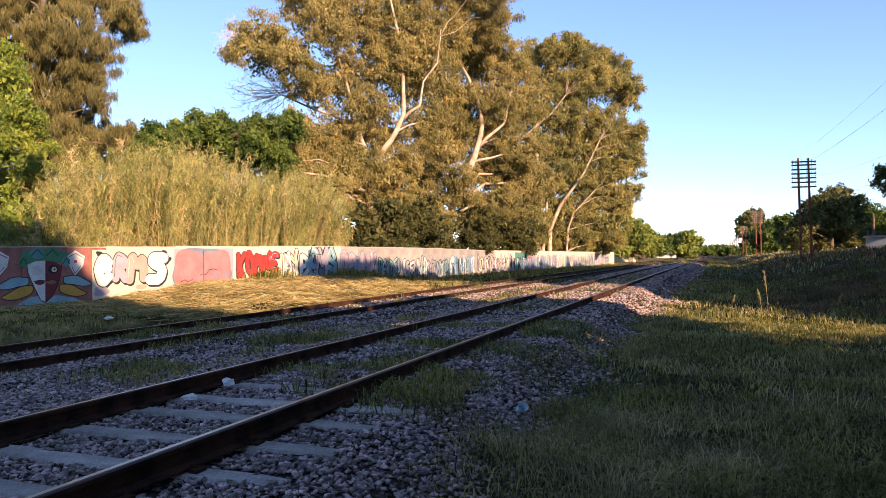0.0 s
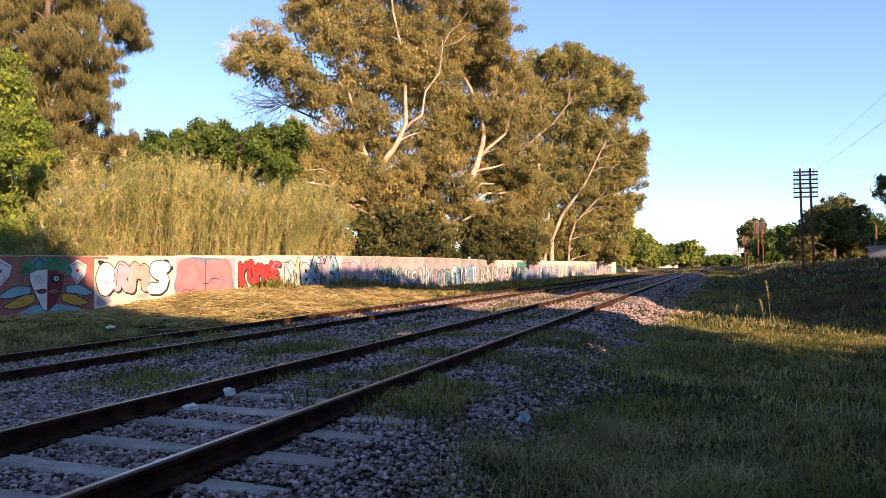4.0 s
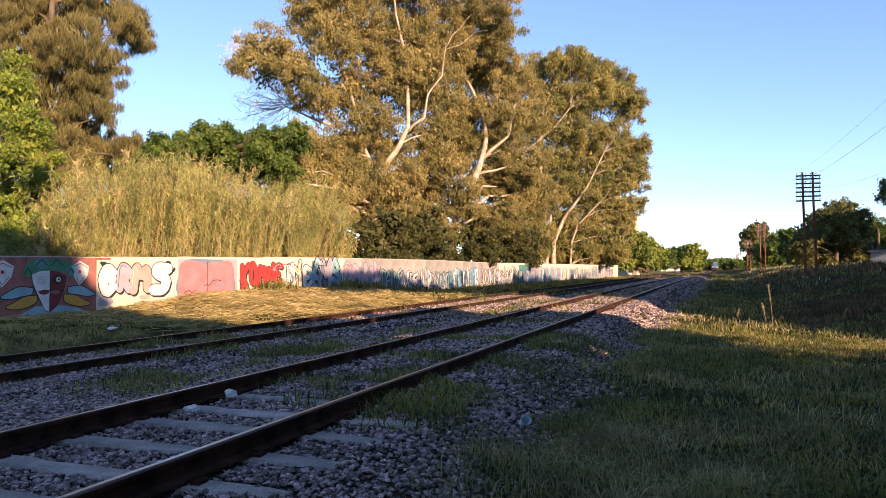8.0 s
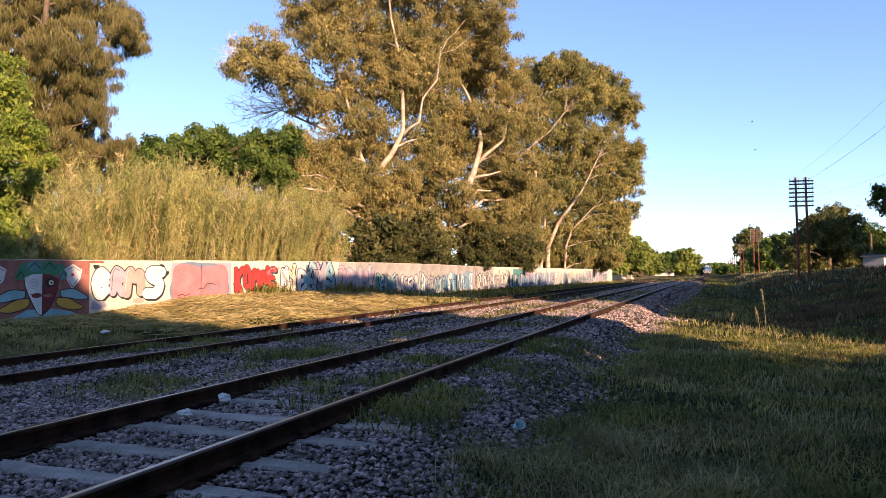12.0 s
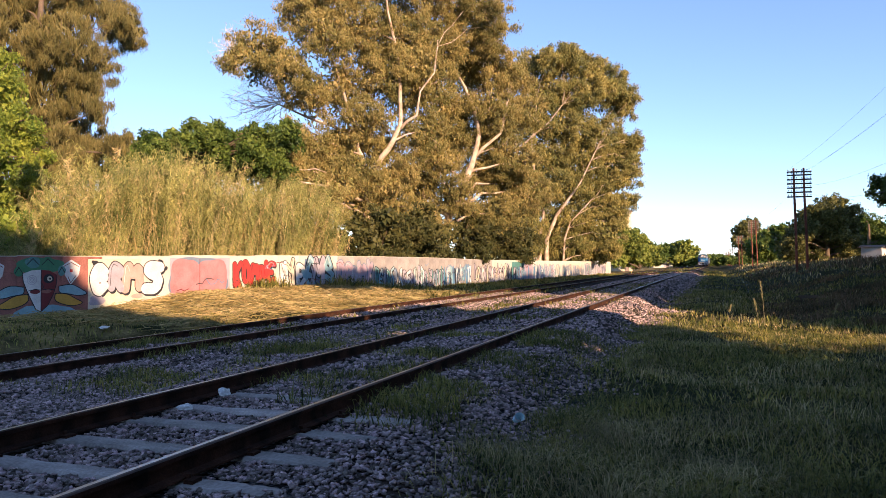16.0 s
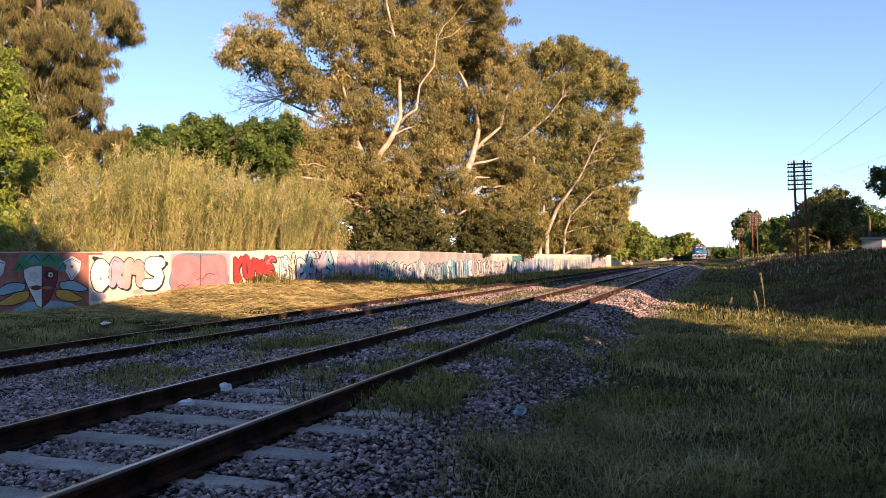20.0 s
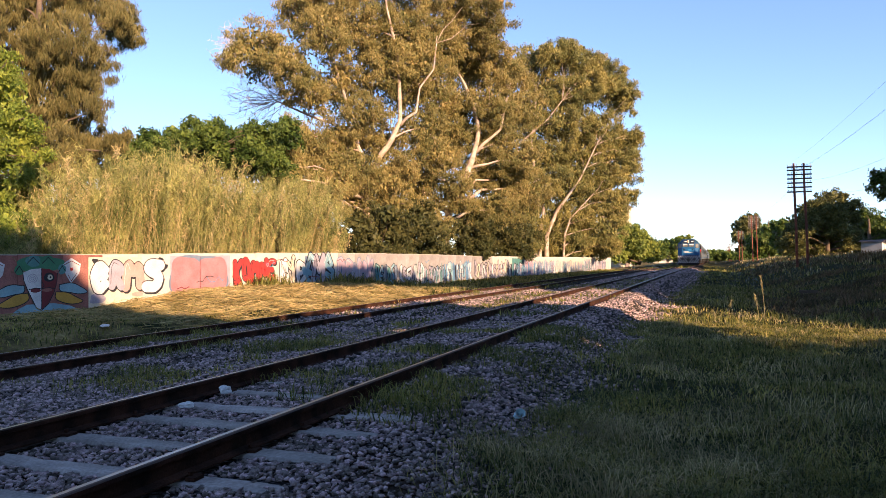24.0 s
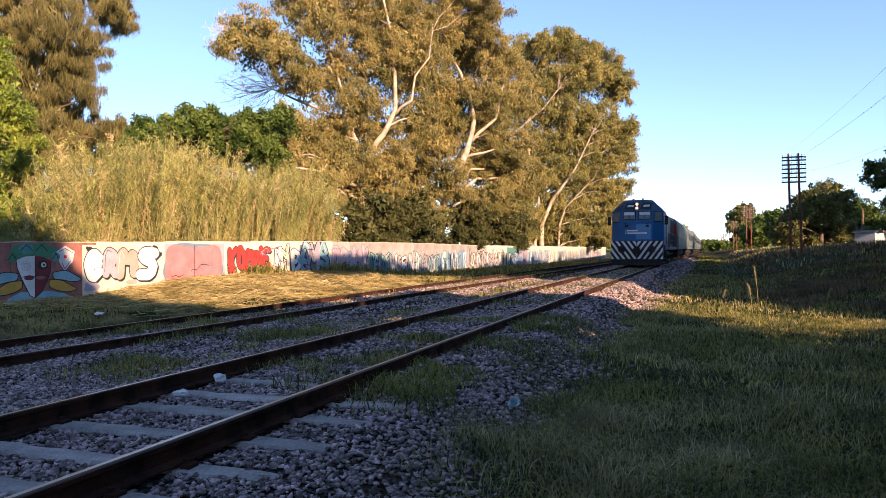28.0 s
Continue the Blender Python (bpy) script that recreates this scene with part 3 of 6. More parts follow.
# the tall gum over the wall, with two main stems
GUM = view_tree("tall gum tree with pale forked trunk and olive crown", 660, 46,
          [[(658, 500, 0.32), (662, 400, 0.28), (664, 365, 0.25), (670, 310, 0.22), (700, 268, 0.18), (722, 225, 0.15), (722, 180, 0.13), (716, 100, 0.10), (700, 20, 0.07), (690, -60, 0.04)],
           [(664, 365, 0.17), (655, 290, 0.15), (640, 250, 0.12), (605, 228, 0.10), (560, 212, 0.08), (500, 185, 0.04)],
           [(722, 225, 0.10), (750, 208, 0.08), (757, 165, 0.06), (782, 132, 0.05), (788, 85, 0.03)],
           [(655, 290, 0.10), (610, 130, 0.08), (590, 90, 0.06), (560, 20, 0.04)]],
          [(545, 25, 50), (600, -30, 70), (690, -50, 80), (780, -30, 80), (860, 10, 62), (885, 60, 42), (470, 85, 50), (430, 105, 30), (520, 120, 50),
           (590, 60, 42), (650, 60, 60), (730, 70, 62), (800, 80, 60), (690, 140, 52), (620, 150, 48), (560, 175, 40), (760, 160, 60), (660, 215, 48),
           (560, 270, 52), (510, 300, 40), (600, 300, 48), (720, 310, 38), (640, 345, 36), (530, 245, 36), (760, 240, 46), (690, 270, 40), (620, 250, 40), (680, 390, 34), (590, 360, 36), (740, 120, 50), (490, 268, 32), (540, 305, 36), (585, 325, 36), (500, 325, 32), (560, 352, 32), (620, 322, 38), (600, 275, 40), (650, 305, 40), (690, 335, 36), (640, 385, 34), (465, 288, 24), (700, 370, 34)],
          M_GUM, M_BARK, 21, slant=0.65, per=200, clump=0.70, size=(0.17, 0.062), inner=100, behind=90)
M_DEAD = mat("dead_grey_twigs", (0.66, 0.54, 0.47), 0.9, vary=0.2, scale=4, fine=20, spec=0.2)


def dead_branch(tree_ob, foot, root, reach, count, seed):
    """Bare grey twigs fanning out from a dead limb."""
    rng = random.Random(seed)
    g = Geo()
    a = Vector(root)
    for _ in range(count):
        d = Vector((-rng.uniform(0.1, 1.0), rng.uniform(-0.6, 0.6), rng.uniform(-0.5, 0.75))).normalized()
        p = a + d * reach * rng.uniform(0, 0.35)
        line = [p]
        for _ in range(6):
            d = (d + Vector((rng.uniform(-0.5, 0.4), rng.uniform(-0.5, 0.5), rng.uniform(-0.45, 0.45)))).normalized()
            line.append(line[-1] + d * reach * rng.uniform(0.07, 0.15))
        g.tube(line, [0.026, 0.022, 0.018, 0.015, 0.012, 0.009, 0.006], 4, cap=False)
        for _ in range(9):
            c = line[rng.randrange(1, 7)]
            e = c + Vector((-rng.uniform(-0.3, 0.7), rng.uniform(-0.5, 0.5), rng.uniform(-0.5, 0.55)))
            m = c.lerp(e, 0.5) + Vector((rng.uniform(-0.15, 0.15), 0, rng.uniform(-0.15, 0.15)))
            g.tube([c, m, e], [0.010, 0.008, 0.004], 3, cap=False)
    part("dead_branch", g, M_DEAD, tree_ob, "bare grey dead branch")["kind"] = "stuff"


dead_branch(GUM, 660, ((520 - 660) * 46 / 1238, -0.5, 1.6 + (473 - 190) * 46 / 1238), 4.2, 40, 3)
dead_branch(GUM, 660, ((450 - 660) * 46 / 1238, 0.3, 1.6 + (473 - 95) * 46 / 1238), 2.6, 26, 4)
view_tree("tall gum tree with a leaning cream trunk and olive crown", 798, 55,
          [[(800, 500, 0.42), (800, 430, 0.36), (806, 388, 0.34), (838, 325, 0.28), (852, 280, 0.22), (862, 240, 0.17), (850, 190, 0.15), (838, 160, 0.12), (815, 120, 0.07)],
           [(838, 325, 0.15), (800, 300, 0.1), (770, 280, 0.05)],
           [(852, 280, 0.14), (900, 240, 0.1), (915, 170, 0.06)]],
          [(840, 110, 55), (890, 130, 46), (810, 190, 46), (880, 200, 55), (930, 200, 45), (840, 250, 42), (905, 270, 45), (790, 285, 42), (745, 310, 45),
           (860, 315, 42), (820, 350, 40), (760, 355, 42), (900, 330, 40), (930, 300, 40), (700, 340, 34), (850, 390, 36), (890, 380, 44), (940, 350, 44), (770, 400, 40), (730, 400, 36), (920, 140, 36), (800, 240, 40)],
          M_GUM, M_BARK, 22, slant=0.65, per=210, clump=0.76, size=(0.19, 0.066), inner=100, behind=90)
view_tree("spreading gum tree with slender pale stems near the wall's end", 978, 85,
          [[(978, 495, 0.31), (980, 430, 0.26), (1000, 385, 0.20), (1022, 355, 0.15), (1040, 330, 0.10), (1070, 270, 0.05)],
           [(966, 495, 0.24), (970, 420, 0.20), (975, 380, 0.17), (960, 320, 0.12), (955, 260, 0.08), (965, 180, 0.05)],
           [(930, 300, 0.14), (930, 270, 0.15), (965, 238, 0.12), (985, 222, 0.08), (1010, 190, 0.05)],
           [(1008, 490, 0.14), (1012, 430, 0.12), (1022, 400, 0.08), (1060, 360, 0.05)]],
          [(950, 115, 30), (985, 108, 30), (1020, 110, 32), (1060, 140, 34), (1095, 165, 30), (1118, 180, 24), (1125, 200, 20), (1040, 175, 40), (985, 170, 45),
           (950, 220, 45), (1010, 230, 45), (1070, 240, 40), (1110, 262, 32), (1140, 255, 20), (1090, 290, 38), (1040, 290, 45), (980, 290, 45), (1120, 320, 30),
           (1070, 340, 40), (1020, 340, 42), (960, 350, 45), (1100, 370, 34), (1050, 395, 38), (1000, 400, 36), (940, 400, 38), (1085, 420, 32), (1030, 440, 34), (960, 440, 32), (1130, 360, 16), (1000, 440, 28), (1060, 450, 26), (1020, 465, 20), (1095, 450, 18), (985, 460, 22), (1040, 425, 26), (940, 455, 26), (1110, 400, 20), (1108, 148, 22), (1122, 164, 20), (1090, 132, 20), (1130, 184, 15), (1042, 106, 22), (1072, 118, 20), (1146, 262, 13), (1136, 284, 17), (1130, 302, 18), (1012, 100, 20)],
          M_GUM_GREEN, M_BARK, 23, slant=0.65, per=165, clump=1.0, size=(0.27, 0.10), inner=100, behind=90)
# drooping dark tree at the reed bed's edge
view_tree("tall drooping olive-brown tree with feathery hanging sprays", 75, 36,
          [[(70, 500, 0.4), (78, 350, 0.33), (72, 200, 0.26), (80, 80, 0.18), (90, -40, 0.1)], [(78, 300, 0.2), (120, 150, 0.12), (170, 60, 0.06)]],
          [(20, 0, 60), (90, -20, 70), (170, 10, 55), (220, 50, 38), (245, 70, 26), (60, 80, 60), (130, 90, 60), (190, 120, 32), (40, 150, 50), (100, 170, 52),
           (160, 180, 36), (185, 200, 22), (50, 230, 48), (110, 250, 44), (150, 240, 34), (90, 300, 40), (20, 300, 40), (195, 260, 26), (225, 265, 22), (-60, 60, 70), (-40, 200, 70), (140, 290, 34), (172, 275, 28), (128, 322, 30), (235, 40, 22), (150, 140, 36), (60, 330, 36)],
          M_CASUARINA, M_BARK_DARK, 24, per=150, clump=0.5, size=(0.40, 0.030), spread=0.38, flat=1.0, inner=50, hollow=0.45)
# bright leafy tree in front of the reeds
view_tree("bright green broadleaf tree leaning over the wall", -40, 24.5,
          [[(-45, 520, 0.22), (-40, 400, 0.18), (-20, 300, 0.12), (0, 200, 0.06)]],
          [(10, 130, 34), (40, 170, 30), (0, 200, 50), (60, 240, 34), (20, 280, 45), (70, 310, 28), (20, 350, 45), (55, 370, 26), (10, 410, 40), (-50, 300, 70), (-50, 160, 60), (-50, 410, 50), (90, 285, 16), (30, 105, 18), (5, 375, 42), (35, 405, 36), (62, 425, 30), (20, 440, 34), (-10, 330, 40), (75, 340, 22), (5, 160, 40), (40, 220, 36)],
          M_LIME, M_BARK_DARK, 25, per=110, clump=0.42, size=(0.14, 0.055), droop=(0, 0, -0.8), spread=0.8)
# dense dark green tree behind the reeds
view_tree("dense deep green round tree behind the cane", 370, 36.5,
          [[(370, 500, 0.3), (370, 350, 0.25), (375, 280, 0.12)]],
          [(290, 275, 30), (330, 260, 32), (380, 245, 32), (420, 262, 34), (460, 265, 32), (400, 230, 18), (360, 300, 40), (430, 300, 40), (300, 310, 36), (480, 290, 30), (340, 235, 14), (490, 245, 26), (520, 228, 22), (460, 235, 18), (270, 250, 16), (310, 250, 18), (360, 225, 14), (390, 275, 34), (270, 300, 26), (250, 280, 22), (300, 272, 28), (345, 275, 28), (412, 265, 28), (442, 285, 30), (482, 270, 26), (260, 315, 24), (325, 285, 30), (375, 262, 26), (240, 300, 26), (262, 268, 22), (285, 250, 18), (320, 240, 16), (350, 250, 22), (405, 250, 24), (440, 248, 22), (500, 265, 28), (525, 250, 22), (505, 300, 30), (385, 258, 24), (400, 270, 26), (372, 282, 26), (410, 285, 26), (392, 246, 20), (395, 292, 28)],
          M_GREEN, M_BARK_DARK, 26, hollow=0.25, per=90, clump=0.47, size=(0.14, 0.085), droop=(0, 0, -0.3), spread=0.8, inner=60, behind=50)
view_tree("grey-brown shaggy tree behind the cane", 225, 46,
          [[(225, 500, 0.25), (225, 320, 0.2), (228, 270, 0.1)]],
          [(200, 270, 28), (235, 260, 26), (225, 300, 34), (265, 285, 24), (190, 310, 26), (270, 260, 14)],
          M_OLIVE, M_BARK_DARK, 27, per=46, clump=0.55, size=(0.26, 0.07))

# shrubs that fill the foot of the gums, above the wall
for k, (px, ahead, rows) in enumerate((
        (630, 41, [(615, 430, 30), (650, 440, 30), (640, 405, 22), (600, 455, 22), (625, 460, 24), (655, 462, 22), (660, 420, 24)]),
        (690, 43.5, [(680, 420, 34), (715, 435, 34), (700, 390, 26), (670, 450, 26), (700, 462, 26), (730, 460, 20), (680, 385, 22)]),
        (760, 48.5, [(745, 420, 36), (775, 440, 30), (760, 390, 28), (740, 455, 24), (770, 462, 22), (795, 455, 20), (790, 415, 22)]),
        (830, 55, [(820, 425, 30), (850, 410, 30), (860, 440, 28), (835, 455, 24), (845, 385, 20), (815, 462, 20), (865, 462, 20), (875, 420, 22)]),
        (905, 64, [(890, 430, 30), (920, 440, 30), (905, 405, 26), (880, 455, 22), (905, 462, 20), (935, 458, 20), (945, 430, 24)]),
        (1050, 94, [(1020, 450, 22), (1050, 445, 24), (1075, 440, 22), (1040, 425, 18), (1090, 450, 16), (1000, 458, 18), (1060, 462, 14), (980, 445, 20), (1085, 462, 12)]))):
    view_tree("olive undergrowth shrub crowding the wall under the gums", px, ahead, [[(px, 500, 0.08), (px, 440, 0.05)]], rows,
              M_UNDER_SHADED, M_BARK_DARK, 40 + k, deep=1.2, per=56, clump=0.6, size=(0.26, 0.12), droop=(0, 0, -0.5), spread=0.8,
              name="shrub", category="shrub", twigs=False, group="shrubs behind the wall")

# the distance beyond the wall's end
view_tree("fresh green bushy tree past the end of the wall", 1145, 128, [[(1145, 480, 0.3), (1145, 440, 0.15)]],
          [(1120, 440, 22), (1142, 428, 22), (1160, 445, 18), (1130, 460, 16), (1155, 464, 12), (1108, 458, 16), (1145, 455, 18), (1172, 462, 10), (1100, 440, 18), (1118, 420, 14), (1108, 468, 14), (1124, 470, 12), (1140, 470, 12), (1158, 470, 11), (1092, 466, 12)],
          M_HEDGE, M_BARK_DARK, 51, per=56, clump=1.1, size=(0.5, 0.26), droop=(0, 0, -0.3), spread=0.8, name="tree")
for k, (px, ahead, rows) in enumerate((
        (1170, 245, [(1158, 454, 12), (1172, 448, 12), (1184, 454, 12), (1164, 464, 10), (1178, 464, 10)]),
        (1266, 370, [(1256, 467, 5), (1268, 465, 6), (1282, 467, 5)]),
        (1195, 260, [(1182, 452, 12), (1195, 447, 12), (1205, 455, 12)]),
        (1222, 250, [(1210, 448, 13), (1225, 442, 13), (1238, 450, 12), (1222, 458, 12), (1212, 462, 10)]),
        (1288, 420, [(1276, 466, 6), (1287, 463, 6), (1298, 465, 6), (1309, 466, 5)]),
        (1216, 310, [(1206, 456, 9), (1220, 450, 9), (1230, 458, 7), (1216, 464, 8)]))):
    view_tree("distant dark green tree beside the railway line", px, ahead, [[(px, 476, 0.4), (px, 455, 0.2)]], rows + [(px - 14, 466, 11), (px, 468, 11), (px + 12, 467, 11)], M_HEDGE if k == 3 else M_GREEN, M_BARK_DARK, 60 + k,
              per=50, clump=1.4, size=(0.8, 0.45), droop=(0, 0, -0.2), spread=0.9, twigs=False, group="distant trees", inner=70, behind=40)
# dark trees on the sun side of the poles
for k, (px, ahead, rows, leaf) in enumerate((
        (1340, 240, [(1330, 415, 12), (1345, 405, 13), (1355, 420, 12), (1335, 435, 14), (1350, 440, 14), (1340, 455, 12), (1322, 432, 8), (1330, 460, 9), (1355, 460, 9)], M_OLIVE),
        (1375, 200, [(1362, 440, 16), (1380, 435, 15), (1395, 425, 14), (1372, 428, 12), (1388, 418, 12), (1355, 452, 12), (1402, 440, 16), (1375, 452, 14), (1395, 445, 15), (1365, 460, 10), (1385, 460, 10), (1400, 458, 12), (1385, 442, 14), (1410, 432, 12)], M_GREEN),
        (1412, 180, [(1405, 420, 14), (1418, 415, 14), (1425, 430, 16), (1405, 440, 16), (1425, 450, 14), (1415, 458, 12), (1438, 440, 14), (1440, 458, 12), (1395, 412, 8)], M_GREEN),
        (1480, 95, [(1425, 440, 22), (1430, 455, 18), (1435, 420, 16), (1455, 410, 26), (1480, 390, 28), (1505, 385, 26), (1470, 435, 28), (1500, 425, 30), (1525, 410, 22), (1530, 440, 22), (1450, 450, 18), (1485, 455, 20), (1510, 365, 12), (1530, 380, 12), (1440, 425, 16), (1540, 455, 18), (1460, 460, 14), (1515, 460, 14), (1455, 385, 12), (1490, 362, 12)], M_OLIVE),
        (1555, 105, [(1550, 405, 20), (1570, 415, 24), (1555, 435, 20), (1590, 430, 30), (1545, 395, 8)], M_GREEN))):
    view_tree("dark leafy tree standing beyond the telegraph poles", px, ahead, [[(px, 475, 0.35), (px, 440, 0.25), (px, 405, 0.12)]], rows, leaf, M_BARK_DARK, 70 + k,
              per=70, clump=1.0 if ahead < 150 else 1.5, size=(0.34, 0.2) if ahead < 150 else (0.8, 0.42), droop=(0, 0, -0.3), spread=0.8, twigs=False, inner=60, behind=60)

# low hedges that close the horizon
view_tree("long low dark hedge at the far edge of the fields", 1430, 230, [[(1430, 476, 0.1), (1430, 468, 0.06)]], [(px, 469, 9) for px in range(1288, 1610, 11)],
          M_GREEN, M_BARK_DARK, 96, deep=1.0, slant=0.0, per=40, clump=1.3, size=(0.7, 0.4), droop=(0, 0, -0.2), spread=0.9, twigs=False, name="hedge", category="hedge")
view_tree("low green hedge far down the railway line", 1225, 430, [[(1225, 476, 0.1), (1225, 470, 0.06)]], [(px, 470, 6) for px in range(1140, 1320, 8)],
          M_HEDGE, M_BARK_DARK, 97, deep=1.0, slant=0.0, per=30, clump=1.6, size=(1.0, 0.6), droop=(0, 0, -0.2), spread=0.9, twigs=False, name="hedge", category="hedge")
# unseen trees added on the sun side to throw the long evening shade across the line:
# a low mass that grows taller with the distance, and a canopy over its near part.
# (along, foot, top) of each layer of foliage, by the edges of the shade that it throws on the level ground
LAYERS = [
    ([13, 15, 17.7, 19.4, 23.8, 26.5, 28.2, 31.8, 33, 36, 39, 40, 46, 54, 70, 79, 84, 90, 94, 97, 120], [-0.3],
     [0, 0.6, 1.3, 1.8, 2.4, 3.1, 3.6, 4.4, 4.8, 5.1, 5.6, 8.2, 7.8, 8.0, 8.2, 8.8, 9.4, 9.4, 7.5, 4.0, 3.4]),
    ([-3, 13.4], [0.0], [7.0]),
    ([-3, 13.0], [0.0], [6.0]),
    ([13.4, 14.3, 17.3, 19.5, 20.7, 24.0], [1.2, 1.55, 1.7, 2.2, 2.9, 4.0], [7.0, 6.0, 4.7, 4.7, 4.8, 4.9]),
    ([13.4, 14.6, 16, 18.5, 21, 23, 24.6], [3.8, 4.1, 4.5, 5.5, 6.6, 7.5, 8.2], [8.0, 8.6, 9.2, 9.7, 9.9, 10.0, 10.0]),
    ([34, 40.5], [6.9], [8.4]),
    ([118, 133], [0.0], [10.4])]


def shade_row_x(y):
    """The row of added shade trees runs level behind the standing point and veers off from the line ahead of it."""
    return 4.0 + 0.25 * max(y, 0.0)


def shade_boughs():
    """The leafy masses of the added row (x, y, z, r), where the sun's way from the shaded ground meets it."""
    rng = random.Random(200)
    out = []
    rise = math.tan(radians(SUN_ELEV))
    u = -3.0
    while u < 136:
        for us, feet, tops in LAYERS:
            if not us[0] <= u <= us[-1]:
                continue
            low, high = (1.27 * float(np.interp(u, us, v * len(us) if len(v) == 1 else v)) for v in (feet, tops))
            low = max(low, -0.3)
            if high - low < 0.5:
                continue
            k = max(1, round((high - low) / 1.2))
            r = min(0.95, (high - low) * 0.55)
            for q in range(k):
                z = low + 0.9 * r + (high - low - 1.8 * r) * (q / (k - 1) if k > 1 else 0.5)
                gone = z / rise
                px, py = 0.25 * u + 4.0 - 0.9945 * gone, u - 0.1045 * gone
                way = 0.0
                while px + SUN_FROM[0] * way < shade_row_x(py + SUN_FROM[1] * way):
                    way += 0.05
                out.append((px + SUN_FROM[0] * way + rng.uniform(-0.5, 0.5), py + SUN_FROM[1] * way, way * rise, r))
        u += 1.0
    return out


def shade_trees():
    masses = shade_boughs()
    for k in range(-6, 24):
        mine = [b for b in masses if 6 * k <= b[1] < 6 * k + 6]
        if not mine:
            continue
        y = 6 * k + 3.0
        x, top = shade_row_x(y), max(b[2] for b in mine)
        tree("unseen leafy tree added to shade the line", (x, y), [[(0, 0, 0, 0.16), (0.1, 0, top * 0.5, 0.1), (0, 0, top, 0.04)]],
             [(bx - x, by - y, bz, r) for bx, by, bz, r in mine], M_GREEN, M_BARK_DARK, 206 + k,
             per=15, clump=0.6, size=(0.62, 0.46), droop=(0, 0, -0.3), spread=0.9, twigs=False, inner=10, group="lane trees", hollow=0.3, turn=0.0)


shade_trees()
# one tree that reaches into sight over the bank
view_tree("dark green tree whose branch tips hang over the bank", 1660, 42, [[(1660, 480, 0.25), (1655, 380, 0.2), (1640, 320, 0.1)]],
          [(1566, 338, 10), (1578, 330, 14), (1590, 355, 22), (1620, 330, 34), (1650, 300, 40), (1690, 330, 50), (1620, 390, 30), (1660, 390, 40), (1560, 350, 5)],
          M_GREEN, M_BARK_DARK, 90, deep=1.0, per=40, clump=0.45, size=(0.2, 0.1), droop=(0, 0, -0.4), spread=0.8)


# ---------------------------------------------------------------- giant cane behind the wall
def cane_thicket():
    rng = np.random.default_rng(5)
    tops = ([20, 40, 100, 150, 172, 186, 200, 240, 300, 340, 380, 430, 480, 520, 570, 596, 612, 640],
            [425, 398, 330, 300, 312, 345, 312, 292, 298, 288, 308, 318, 330, 332, 332, 372, 420, 440])
    clumps, each = 330, 9
    n = clumps * each
    cs, cb = rng.uniform(12.6, 31.5, clumps), 0.45 + 4.0 * rng.uniform(0, 1, clumps) ** 1.2
    da = rng.uniform(0, math.tau, n)
    dr = 0.26 * rng.uniform(0, 1, n) ** 0.5
    s = np.repeat(cs, each) + np.cos(da) * dr
    back = np.maximum(np.repeat(cb, each) + np.sin(da) * dr, 0.35)
    base = np.zeros((n, 3))
    for i in range(n):
        x, y, a = wall_point(s[i])
        base[i] = (x - math.sin(a) * (0.16 + back[i]), y + math.cos(a) * (0.16 + back[i]), 0)
    base[:, 2] = ground_z(base[:, 0], base[:, 1])
    c, sn = math.cos(VIEW_TURN), math.sin(VIEW_TURN)
    right, ahead = base[:, 0] * c + base[:, 1] * sn, -base[:, 0] * sn + base[:, 1] * c
    px = 784 + 1238 * right / ahead
    top = 1.6 + (473 - np.interp(px, *tops)) * ahead / 1238
    h = np.maximum(top - base[:, 2], 0.8) * np.repeat(rng.uniform(0.74, 1.08, clumps), each) * rng.uniform(0.72, 1.06, n)
    lean = np.repeat(rng.normal(0, 0.10, (clumps, 2)), each, 0) + np.stack([-np.sin(da), np.cos(da)], 1) * (dr * 0.95)[:, None] + rng.normal(0, 0.05, (n, 2))
    leaf, dry = [], []
    sv, sf = [], []
    for i in range(n):
        ts = np.array([0, 0.35, 0.7, 1.0])
        p = base[i] + np.stack([lean[i, 0] * h[i] * ts ** 2, lean[i, 1] * h[i] * ts ** 2, h[i] * ts], 1)
        r = 0.017 * (1 - 0.85 * ts)
        k = 12 * i
        ring = np.array([(1, 0, 0), (-0.5, 0.87, 0), (-0.5, -0.87, 0)])
        sv.append((p[:, None, :] + ring[None] * r[:, None, None]).reshape(-1, 3))
        for j in range(3):
            for e in range(3):
                sf.append((k + 3 * j + e, k + 3 * j + (e + 1) % 3, k + 3 * j + 3 + (e + 1) % 3, k + 3 * j + 3 + e))
        m = 125
        t = 0.12 + 0.90 * rng.uniform(0, 1.0, m) ** 0.62
        q = base[i] + np.stack([lean[i, 0] * h[i] * t ** 2, lean[i, 1] * h[i] * t ** 2, h[i] * t], 1)
        (leaf if rng.uniform() > 0.13 else dry).append(q)
    g = tagged(new("cane_thicket", scatter_mesh("cane_stalks", np.concatenate(sv), np.array(sf), M_REED_DRY)),
               "tall yellow-green giant cane thicket behind the graffiti wall", "reeds", kind="stuff")
    for pts, m in ((np.concatenate(leaf), M_REED), (np.concatenate(dry), M_REED_DRY)):
        v, q = leaves(pts + rng.normal(0, 0.065, pts.shape), 0.27, 0.025, (0, 0, 0.55), 0.5, rng)
        part("foliage", scatter_mesh("cane_leaves", v, q, m), None, g)["kind"] = "stuff"


cane_thicket()

